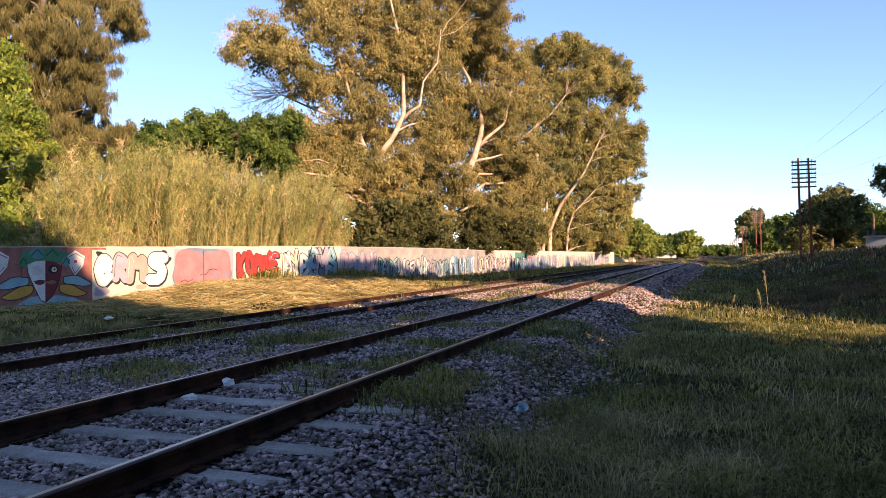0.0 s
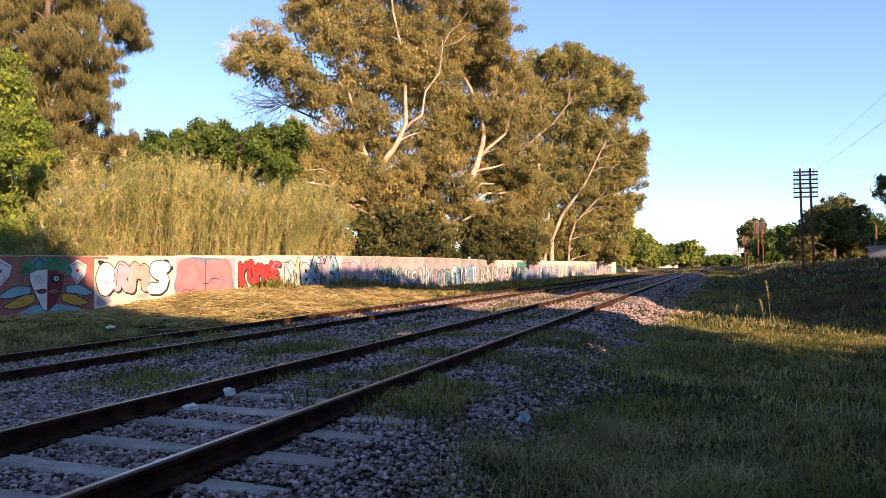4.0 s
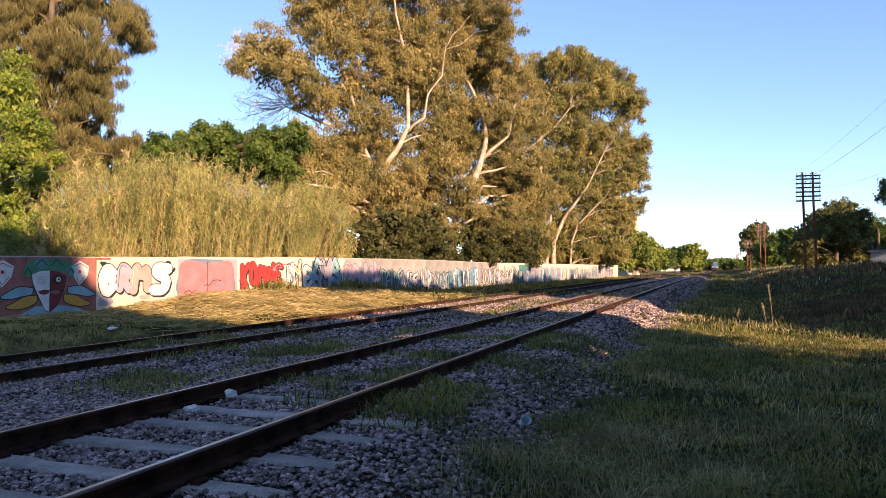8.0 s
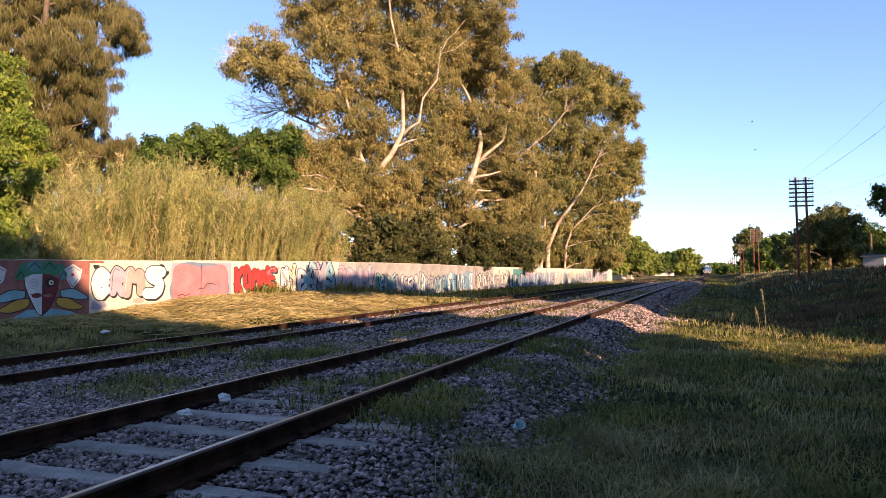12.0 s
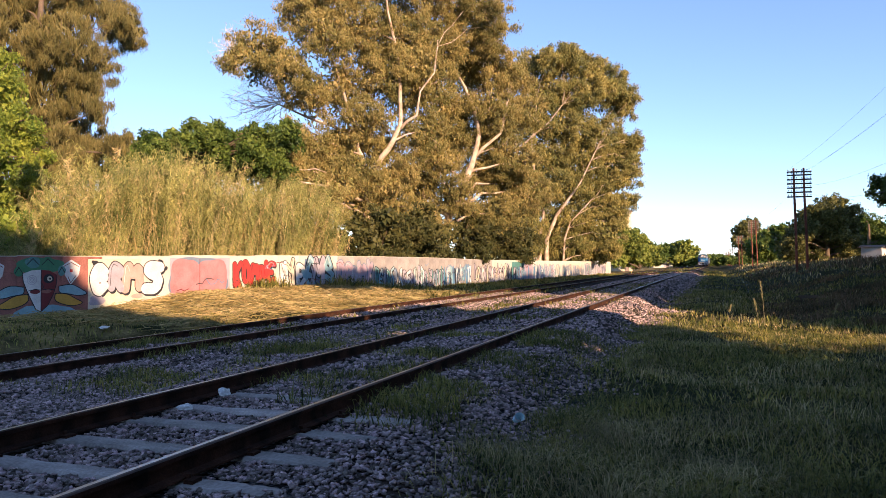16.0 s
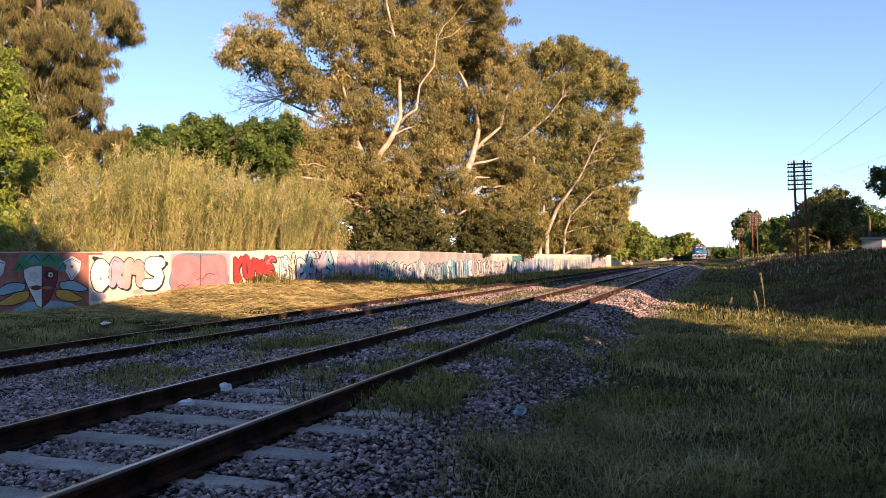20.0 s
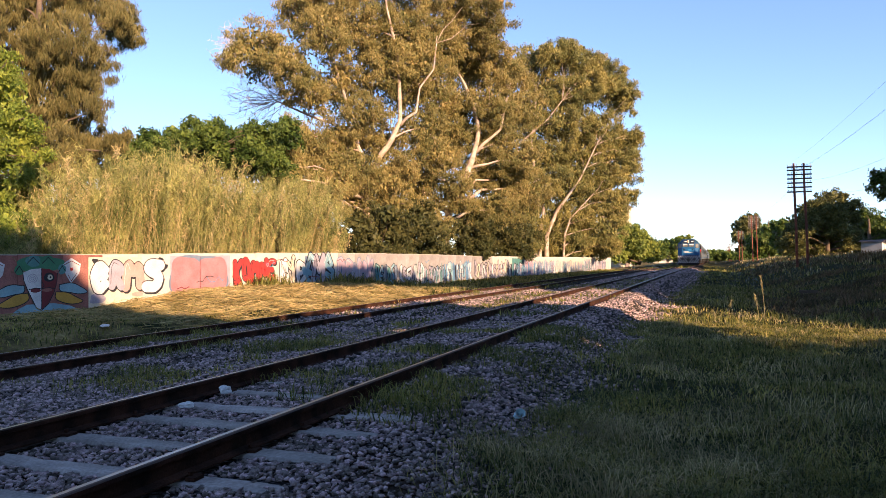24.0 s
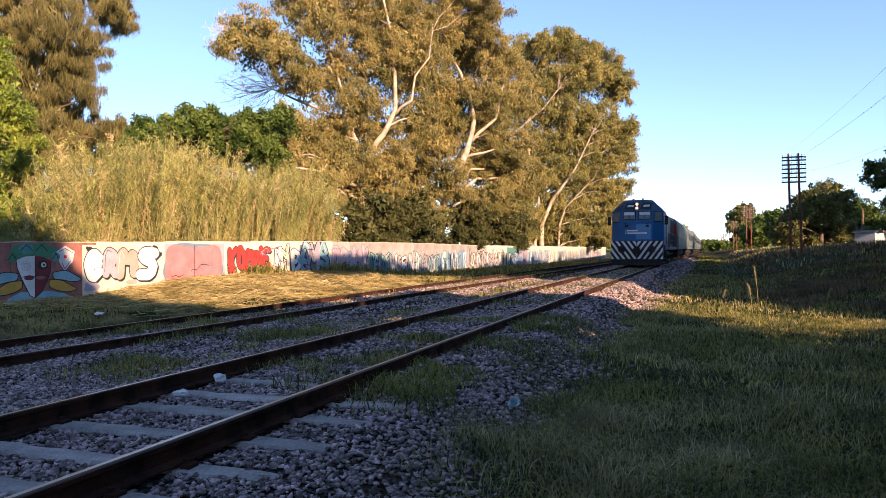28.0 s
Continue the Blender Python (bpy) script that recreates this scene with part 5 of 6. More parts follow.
# ---------------------------------------------------------------- graffiti on the wall
def flat_shape(outline, lift, m, s0, name="painted_shape", label=""):
    """A coat of paint with the given outline (along the wall, up) on the wall's face."""
    M = wall_matrix(s0)
    g = Geo()
    k = len(outline)
    pts = [tuple(M @ Vector((u - s0, -lift, z))) for u, z in outline] + [tuple(M @ Vector((u - s0, -lift + 0.003, z))) for u, z in outline]
    g.add(pts, [tuple(range(k)), tuple(range(k, 2 * k))[::-1]] + [(i, (i + 1) % k, (i + 1) % k + k, i + k) for i in range(k)])
    return part(name, g, m, wall_boundary, label)


def blob(s, z, w, h, seed, n=22, wob=0.10, power=2.6):
    rng = random.Random(seed)
    ph = [rng.uniform(0, math.tau) for _ in range(3)]
    out = []
    for i in range(n):
        a = i * math.tau / n
        c, q = math.cos(a), math.sin(a)
        r = (abs(c) ** power + abs(q) ** power) ** (-1 / power)
        r *= 1 + wob * (math.sin(3 * a + ph[0]) + 0.6 * math.sin(5 * a + ph[1])) / 1.6
        out.append((s + c * r * w / 2, z + q * r * h / 2))
    return out


def stroke_geo(lines, width, lift, s0, m, name, label=""):
    """Thick painted strokes with round ends and joints, as one coat."""
    M = wall_matrix(s0)
    g = Geo()
    for j, line in enumerate(lines):
        lf = lift + 0.0002 * j
        for (a, b), (c, d) in zip(line, line[1:]):
            e = max(math.hypot(c - a, d - b), 1e-6)
            nx, nz = -(d - b) / e * width / 2, (c - a) / e * width / 2
            q = [(a + nx, b + nz), (c + nx, d + nz), (c - nx, d - nz), (a - nx, b - nz)]
            g.add([tuple(M @ Vector((u - s0, -lf, z))) for u, z in q], [(0, 1, 2, 3)])
        for k, (a, b) in enumerate(line):
            q = [(a + math.cos(t * math.tau / 10) * width / 2, b + math.sin(t * math.tau / 10) * width / 2) for t in range(10)]
            g.add([tuple(M @ Vector((u - s0, -lf - 0.00008 * (k + 1), z))) for u, z in q], [tuple(range(10))])
    me = bpy.data.meshes.new(name)
    me.from_pydata(np.concatenate(g.v).tolist(), [], g.f)
    me.materials.append(m)
    return part(name, me, None, wall_boundary, label)


def rounded(line):
    out = [line[0]]
    for (a, b), (c, d) in zip(line, line[1:]):
        out += [(a * 0.75 + c * 0.25, b * 0.75 + d * 0.25), (a * 0.25 + c * 0.75, b * 0.25 + d * 0.75)]
    return out + [line[-1]]


# bent figures in a unit square, as chains of strokes
FIGURES = (
    [[(0.9, 0.85), (0.5, 1), (0.1, 0.7), (0.1, 0.3), (0.5, 0), (0.95, 0.15)], [(0.2, 0.5), (0.75, 0.52)]],
    [[(0.1, 0), (0.15, 1), (0.75, 0.9), (0.7, 0.55), (0.2, 0.5)], [(0.45, 0.5), (0.92, 0)]],
    [[(0.05, 0), (0.12, 1), (0.5, 0.42), (0.86, 1), (0.95, 0)]],
    [[(0.9, 0.9), (0.3, 1), (0.1, 0.72), (0.85, 0.42), (0.8, 0.05), (0.1, 0.05)]],
    [[(0.15, 1), (0.1, 0), (0.7, 0.05), (0.9, 0.5), (0.65, 0.95), (0.15, 0.95)]],
    [[(0.1, 0), (0.2, 1), (0.8, 0.05), (0.92, 1)]],
    [[(0.5, 1), (0.12, 0.75), (0.15, 0.2), (0.5, 0), (0.88, 0.25), (0.85, 0.78), (0.5, 1)]],
    [[(0.1, 1), (0.5, 0.5), (0.9, 1)], [(0.5, 0.5), (0.45, 0)]],
    [[(0.12, 1), (0.16, 0)], [(0.85, 1), (0.2, 0.5), (0.9, 0)]])


def lettering(s0, s1, z0, z1, fills, edge, seed, wild=0.0, rim=0.05, count=None, chosen=None):
    """A row of interlocking painted figures of thick strokes, with dark rims and a drop shade; they spell nothing."""
    rng = random.Random(seed)
    n = count or len(fills)
    w = (s1 - s0) / n
    for i in range(n):
        ww, h = w * rng.uniform(0.74, 0.92), (z1 - z0) * rng.uniform(0.66, 0.78)
        a, b = s0 + i * w + (w - ww) / 2, z0 + (z1 - z0 - h) / 2 + rng.uniform(-0.05, 0.05)
        skew = rng.uniform(-0.2, 0.2) * (1 + wild)
        loose = 0.09 + 0.16 * wild
        fat = min(ww * 0.58, 0.46) * (1 - 0.35 * wild)
        mid = a + ww / 2
        lift = 0.0008 * (i % 2)
        fig = FIGURES[chosen[i] if chosen else rng.randrange(len(FIGURES))]
        lines = [[(a + ww * (x + skew * (z - 0.5) + rng.uniform(-1, 1) * loose), b + h * (z + rng.uniform(-1, 1) * loose)) for x, z in line] for line in fig]
        if wild < 0.6:
            lines = [rounded(line) for line in lines]
        stroke_geo([[(x + 0.05, z - 0.06) for x, z in line] for line in lines], fat + rim, 0.0045 + lift, mid, P_BLACK, "graffiti_shadow")
        stroke_geo(lines, fat + 2 * rim, 0.0070 + lift, mid, edge, "graffiti_outline")
        stroke_geo(lines, fat, 0.0105 + lift, mid, fills[i % len(fills)], "graffiti_letter")
        line = lines[0]
        shine = [(x - 0.18 * fat, z + 0.2 * fat) for x, z in line[:max(3, len(line) // 2)]]
        stroke_geo([shine], rim * 0.5, 0.0150, mid, P_WHITE if rng.random() < 0.6 else edge, "graffiti_line")


# the mural of a jester's mask, as plain shapes: hat, two halves, petals, cards
flat_shape(blob(14.25, 1.62, 1.55, 0.52, 1, 26, 0.12, 2.2), 0.006, P_GREEN, 14.2, "mural_hat")
for k, (s, z, w, h) in enumerate(((13.55, 1.45, 0.3, 0.34), (14.0, 1.72, 0.5, 0.36), (14.5, 1.72, 0.5, 0.36), (14.98, 1.45, 0.28, 0.34))):
    flat_shape(blob(s, z, w, h, 5 + k, 16, 0.08, 2.0), 0.0105 + 0.0004 * k, P_TEAL if k % 2 else P_GREEN, s, "mural_hat_lobe")
    stroke_geo([[(s - w * 0.4, z - h * 0.2), (s, z + h * 0.35), (s + w * 0.4, z - h * 0.2)]], 0.025, 0.0135, s, P_BLACK, "mural_line")
flat_shape([(13.66, 1.36), (13.95, 1.47), (14.27, 1.49), (14.27, 0.16), (14.10, 0.24), (13.96, 0.52), (13.80, 0.85), (13.69, 1.12)], 0.0100, P_WHITE, 14.0, "mural_half")
flat_shape([(14.275, 1.49), (14.56, 1.46), (14.81, 1.32), (14.79, 1.02), (14.69, 0.70), (14.50, 0.34), (14.275, 0.16)], 0.0100, P_MAROON, 14.5, "mural_half")
flat_shape(blob(14.08, 0.80, 0.34, 0.16, 9, 14, 0.05, 1.8), 0.0135, P_MAROON, 14.1, "mural_patch")
flat_shape(blob(14.46, 0.80, 0.34, 0.14, 10, 14, 0.05, 1.8), 0.0135, P_BRICKRED, 14.4, "mural_patch")
flat_shape(blob(14.53, 1.20, 0.36, 0.30, 11, 14, 0.05, 2.0), 0.0130, P_BLACK, 14.5, "mural_patch")
flat_shape(blob(14.56, 1.20, 0.18, 0.17, 11, 14, 0.05, 2.0), 0.0165, P_CREAM, 14.5, "mural_patch")
flat_shape(blob(14.57, 1.20, 0.07, 0.07, 11, 10, 0.05, 2.0), 0.0200, P_BLACK, 14.5, "mural_patch")
for r in (0.16, 0.10, 0.05):
    stroke_geo([[(13.97 + r * math.cos(0.5 * q), 1.17 + 0.9 * r * math.sin(0.5 * q)) for q in range(14)]], 0.016, 0.0175, 14.0, P_LILAC, "mural_line")
stroke_geo([[(13.66, 1.36), (13.69, 1.12), (13.80, 0.85), (13.96, 0.52), (14.10, 0.24), (14.27, 0.16), (14.50, 0.34), (14.69, 0.70), (14.79, 1.02), (14.81, 1.32)], [(14.27, 1.48), (14.27, 0.2)],
            [(14.30, 1.05), (14.36, 0.92), (14.28, 0.88)], [(13.86, 0.83), (14.08, 0.87), (14.27, 0.84), (14.5, 0.87), (14.72, 0.83)]], 0.024, 0.0185, 14.2, P_BLACK, "mural_line")
flat_shape([(13.3, 0.06), (15.6, 0.08), (15.3, 0.24), (14.7, 0.36), (13.8, 0.36), (13.45, 0.2)], 0.0045, P_SKY, 14.3, "mural_ground")
for sgn, s in ((-1, 13.72), (1, 14.88)):
    for m, pts in ((P_SKY, [(0, 0.95), (0.45, 1.02), (0.78, 0.86), (1.1, 0.66), (0.7, 0.60), (0.3, 0.70), (0, 0.72)]),
                   (P_YELLOW, [(-0.12, 0.72), (0.3, 0.70), (0.6, 0.52), (0.95, 0.36), (0.5, 0.27), (0.1, 0.36), (-0.16, 0.50)])):
        o = [(s + sgn * u, z) for u, z in rounded(rounded(pts + pts[:1]))[:-1]]
        flat_shape(o if sgn > 0 else o[::-1], 0.0115 if m is P_SKY else 0.0128, m, s, "mural_petal")
        stroke_geo([o + o[:1]], 0.028, 0.0145, s, P_BLACK, "mural_line")
for s in (12.75, 15.3):
    flat_shape([(s - 0.3, 1.62), (s + 0.02, 1.82), (s + 0.36, 1.62), (s + 0.3, 1.3), (s, 0.98), (s - 0.2, 1.3)], 0.006, P_WHITE, s, "mural_card")
    flat_shape([(s - 0.03, 1.5), (s + 0.07, 1.5), (s + 0.07, 1.4), (s - 0.03, 1.4)], 0.0105, P_RED, s, "mural_patch")
    stroke_geo([[(s - 0.24, 1.6), (s + 0.02, 1.72), (s + 0.3, 1.58)], [(s - 0.1, 1.25), (s, 1.05), (s + 0.2, 1.3)]], 0.022, 0.0125, s, P_MAROON, "mural_line")
# fat letters on cream
flat_shape([(15.95, 0.1), (19.4, 0.1), (19.4, 1.86), (15.95, 1.84)], 0.003, P_CREAM, 17.6, "painted_ground")
lettering(16.02, 17.42, 0.60, 1.80, [P_WHITE, P_LILAC], P_BLACK, 30, 0.0, 0.035, chosen=(0, 1))
lettering(17.36, 18.22, 0.66, 1.84, [P_SALMON], P_BLACK, 31, 0.0, 0.035, chosen=(2,))
lettering(18.16, 19.10, 0.60, 1.80, [P_WHITE], P_BLACK, 32, 0.0, 0.035, chosen=(3,))
flat_shape(blob(16.3, 0.42, 0.6, 0.34, 41, 18, 0.15), 0.006, P_LILAC, 16.3, "graffiti_patch")
flat_shape(blob(17.95, 0.50, 0.5, 0.18, 42, 18, 0.1), 0.0195, P_SALMON, 18.0, "graffiti_patch")
for k, (s, z) in enumerate(((16.2, 1.72), (16.15, 0.95), (18.98, 1.76), (19.2, 1.5))):
    flat_shape(blob(s, z, 0.24, 0.16, 43 + k, 12, 0.25), 0.0052, P_BLACK, s, "graffiti_patch")
# big pink cloud
flat_shape([(19.42, 0.05), (22.5, 0.05), (22.5, 1.93), (19.42, 1.9)], 0.003, P_LILAC, 21.0, "painted_ground")
flat_shape(blob(20.86, 1.10, 2.95, 1.62, 44, 44, 0.06, 3.6), 0.0048, P_NAVY, 20.9, "graffiti_outline")
flat_shape(blob(20.2, 1.08, 1.55, 1.55, 45, 30, 0.07, 3.0), 0.0080, P_PINK, 20.2, "graffiti_letter")
flat_shape(blob(21.55, 1.08, 1.6, 1.55, 46, 30, 0.07, 3.0), 0.0088, P_PINK, 21.5, "graffiti_letter")
stroke_geo([[(20.88, 0.35), (20.88, 1.85)]], 0.03, 0.0125, 20.9, P_MAROON, "graffiti_line")
stroke_geo([[(19.75, 0.62), (19.95, 0.68), (20.1, 0.6), (20.3, 0.68)], [(19.8, 0.5), (20.15, 0.52)]], 0.035, 0.0125, 20.0, P_MAROON, "graffiti_line")
lettering(22.68, 25.25, 0.62, 1.84, [P_RED] * 5, P_BLACK, 51, 0.1, 0.035, chosen=(8, 6, 2, 5, 0))
lettering(25.50, 27.35, 0.55, 1.96, [P_WHITE, P_CREAM, P_WHITE], P_BLACK, 52, 0.7, 0.045, chosen=(5, 7, 0))
flat_shape([(27.25, 0.1), (29.35, 0.1), (29.4, 1.6), (28.9, 1.95), (27.4, 1.9)], 0.003, P_NAVY, 28.3, "painted_ground")
flat_shape([(27.3, 0.12), (28.6, 0.12), (28.5, 0.6), (27.3, 0.62)], 0.0042, P_GREEN, 28.0, "painted_ground")
lettering(27.25, 29.75, 0.5, 2.0, [P_SKY, P_LILAC, P_SKY], P_BLACK, 53, 0.8, 0.06, chosen=(0, 2, 3))
lettering(29.95, 33.2, 0.4, 1.9, [P_MAUVE, P_MAUVE, P_LILAC, P_MAUVE, P_MAUVE], P_NAVY, 54, 0.2, 0.045, chosen=(4, 0, 5, 2, 7))
lettering(33.4, 36.0, 0.3, 1.5, [P_TEAL, P_SKY, P_NAVY], P_BLACK, 55, 0.8, 0.042, count=6)
lettering(36.2, 40.2, 0.3, 1.4, [P_WHITE, P_LILAC, P_WHITE, P_LILAC], P_BLACK, 56, 0.8, 0.042, count=8)
lettering(40.4, 43.0, 0.3, 1.25, [P_LILAC, P_NAVY], P_BLACK, 57, 0.8, 0.056, count=4)
lettering(43.2, 47.8, 0.2, 1.5, [P_WHITE, P_SKY, P_BLUE, P_WHITE], P_NAVY, 58, 0.8, 0.063, count=8)
lettering(48.5, 57.0, 0.2, 1.5, [P_LILAC, P_CREAM, P_LILAC, P_WHITE], P_BLACK, 59, 1.0, 0.06, count=16)
flat_shape([(57.5, 0.1), (61.0, 0.1), (61.0, 1.75), (57.5, 1.8)], 0.003, P_TEAL, 59, "painted_ground")
flat_shape([(61.3, 0.1), (63.8, 0.1), (63.8, 1.7), (61.3, 1.75)], 0.003, P_MAUVE, 62.5, "painted_ground")
lettering(57.8, 61.0, 0.2, 1.2, [P_LILAC, P_SKY], P_BLACK, 60, 0.8, 0.084, count=4)
lettering(64.0, 72.0, 0.2, 1.5, [P_LILAC, P_WHITE, P_SKY, P_LILAC], P_NAVY, 61, 1.0, 0.07, count=14)
rng_drip = random.Random(31)
for k in range(24):
    s0 = rng_drip.uniform(40, 102)
    drips = []
    for _ in range(16):
        a, z = s0 + rng_drip.uniform(-2.4, 2.4), rng_drip.uniform(0.75, 1.5)
        drips.append([(a, z), (a + rng_drip.uniform(-0.06, 0.06), z - rng_drip.uniform(0.3, 1.0) * z)])
    stroke_geo(drips, rng_drip.uniform(0.05, 0.13), 0.0185 + 0.0001 * k, s0, rng_drip.choice((P_BLACK, P_NAVY, P_TEAL, P_MAUVE, P_NAVY, P_LILAC, P_BLUE)), "paint_drips")
rng_tag = random.Random(77)
for k in range(46):
    s = rng_tag.uniform(16, 100)
    z = rng_tag.uniform(0.25, 1.75)
    w = rng_tag.uniform(0.3, 0.9) * (1 + s / 80)
    line = [(s + w * q / 6, z + rng_tag.uniform(-0.14, 0.14)) for q in range(7)]
    stroke_geo([rounded(line)], 0.02 + 0.0003 * s, 0.0165, s + w / 2, rng_tag.choice((P_BLACK, P_NAVY, P_MAROON, P_BLUE)), "graffiti_tag")
flat_shape([(78, 0.0), (84.0, 0.0), (84.0, 1.78), (78, 1.8)], 0.003, P_CREAM, 81, "painted_ground")
lettering(86.0, 99.0, 0.1, 1.5, [P_WHITE, P_LILAC, P_WHITE, P_LILAC], P_NAVY, 62, 1.0, 0.08, count=18)


# ---------------------------------------------------------------- ballast stones
def stones(n, xr, yr, size, seed, keep):
    rng = np.random.default_rng(seed)
    x, y = rng.uniform(*xr, n), rng.uniform(*yr, n)
    ok = keep(x, y, rng)
    x, y = x[ok], y[ok]
    n = len(x)
    octa = np.array([(1, 0, 0), (-1, 0, 0), (0, 1, 0), (0, -1, 0), (0, 0, 1), (0, 0, -1)], float) * 1.35
    v = octa[None] * rng.uniform(0.7, 1.15, (n, 6, 1)) + rng.uniform(-0.34, 0.34, (n, 6, 3))
    v = v * (size * rng.uniform(0.35, 0.72, (n, 1, 1)) * (0.7 + 0.6 * rng.uniform(0, 1, (n, 1, 3))))
    q = rng.normal(0, 1, (n, 4))
    q /= np.linalg.norm(q, axis=1, keepdims=True)
    w, a, b, c = q.T
    R = np.stack([1 - 2 * (b * b + c * c), 2 * (a * b - c * w), 2 * (a * c + b * w), 2 * (a * b + c * w), 1 - 2 * (a * a + c * c), 2 * (b * c - a * w),
                  2 * (a * c - b * w), 2 * (b * c + a * w), 1 - 2 * (a * a + b * b)], 1).reshape(n, 3, 3)
    v = np.einsum("nij,nkj->nki", R, v) * np.array([1.12, 1.12, 0.72])
    v += np.stack([x, y, ground_z(x, y) + size * rng.uniform(-0.1, 0.45, n)], 1)[:, None, :]
    f = np.array([(0, 2, 4), (2, 1, 4), (1, 3, 4), (3, 0, 4), (2, 0, 5), (1, 2, 5), (3, 1, 5), (0, 3, 5)])
    return v.reshape(-1, 3), (np.arange(n)[:, None, None] * 6 + f[None]).reshape(-1, 3)


def in_view(x, y, slack=0.6):
    return (x > -1.40 * y - slack) & (x < 0.195 * y + slack)


def shoulder(y):
    """Where the ballast ends and the grass begins, east of the near track."""
    return np.interp(y, [3, 4.5, 6, 7, 10, 16, 34, 95], [-1.5, -1.6, -1.9, -1.95, -1.95, -1.6, -1.5, -1.1])


def on_ballast(x, y, rng):
    edge = shoulder(y) + 0.35 * value_noise(x, y, 1.6, 21) + 0.25 * value_noise(x, y, 0.5, 22)
    left = -10.9 * dip(y) + 0.5 * value_noise(x, y, 1.6, 23)
    ok = (x < edge + rng.exponential(0.22, len(x))) & (x > left) & in_view(x, y)
    for cx in (TRACK_X, SIDING_X):
        for side in (-1, 1):
            ok &= np.abs(x - rail_x(cx, side, y)) > 0.085
    near = np.abs(x - track_x(TRACK_X, y) - 0.21) < 1.45
    d = np.full(len(x), 9.0)
    for ys in SLEEPERS[TRACK_X]:
        if ys < 9:
            d = np.minimum(d, np.abs(y - ys - 0.07 * (x - track_x(TRACK_X, ys))))
    ok &= ~(near & (d < 0.108) & (rng.uniform(0, 1, len(x)) > 0.06 + 0.75 * smooth01((y - 6.0) / 3.0)))
    return ok


parts_v, parts_f, base_i = [], [], 0
for args in ((50000, (-10.5, -0.8), (2.2, 7.5), 0.034, 1), (34000, (-12.5, -0.8), (7.5, 15.0), 0.041, 2), (27000, (-12.0, -0.4), (15.0, 34.0), 0.050, 3), (12000, (-7.5, 0.6), (34.0, 95.0), 0.085, 4)):
    v, f = stones(*args, on_ballast)
    parts_v.append(v)
    parts_f.append(f + base_i)
    base_i += len(v)
tagged(new("ballast", scatter_mesh("ballast", np.concatenate(parts_v), np.concatenate(parts_f), M_STONE)), "grey crushed-stone ballast heaped round the sleepers", "gravel", kind="stuff")


# ---------------------------------------------------------------- grass
def blades(x, y, height, width, seed, lean=0.5, lift=None):
    rng = np.random.default_rng(seed)
    n = len(x)
    z = ground_z(x, y) - 0.01 if lift is None else lift
    a = rng.uniform(0, math.tau, n)
    out = np.stack([np.cos(a), np.sin(a), np.zeros(n)], 1)
    b = a + rng.uniform(0.8, 2.3, n)
    side = np.stack([np.cos(b), np.sin(b), np.zeros(n)], 1)
    h = (height * rng.uniform(0.45, 1.25, n))[:, None]
    w = (width * rng.uniform(0.6, 1.3, n))[:, None]
    l = (lean * rng.uniform(0.2, 1.5, n))[:, None]
    up = np.array([0, 0, 1.0])
    p = np.stack([x, y, z], 1)
    mid = p + up * h * 0.6 + out * h * l * 0.35
    tip = p + up * h * (1 - 0.25 * np.minimum(l, 1.4)) + out * h * l
    v = np.stack([p - side * w, p + side * w, mid + side * w * 0.8, mid - side * w * 0.8, tip], 1).reshape(-1, 3)
    i = np.arange(n)[:, None] * 5
    return v, np.concatenate([i + [0, 1, 2], i + [0, 2, 3], i + [3, 2, 4]])


def meadow(name, label, rows, material, where):
    vs, fs, k = [], [], 0
    for n, xr, yr, h, w, lean, seed in rows:
        rng = np.random.default_rng(seed)
        x, y = rng.uniform(*xr, n), rng.uniform(*yr, n)
        ok = where(x, y, rng) & in_view(x, y, 1.0)
        x, y = x[ok], y[ok]
        hh = h * (0.75 + 0.5 * value_noise(x, y, 0.8, seed))
        v, f = blades(x, y, np.maximum(hh, 0.03), w, seed + 1, lean)
        vs.append(v)
        fs.append(f + k)
        k += len(v)
    tagged(new(name, scatter_mesh(name, np.concatenate(vs), np.concatenate(fs), material)), label, "grass", kind="stuff")


def verge(x, y, rng):
    """Grass east of the ballast, thinning out over the stones and on worn soil."""
    edge = shoulder(y) + 0.1 + 0.45 * value_noise(x, y, 1.6, 21) + 0.3 * value_noise(x, y, 0.5, 22)
    d = smooth01((x - edge + 0.5) / 1.0) * (1 - 0.75 * smooth01((value_noise(x, y, 2.2, 31) - 0.25) / 0.3))
    d = d * (1 - 0.55 * smooth01((x - 1.2) / 1.5) * smooth01((y - 20) / 3))
    return rng.uniform(0, 1, len(x)) < d


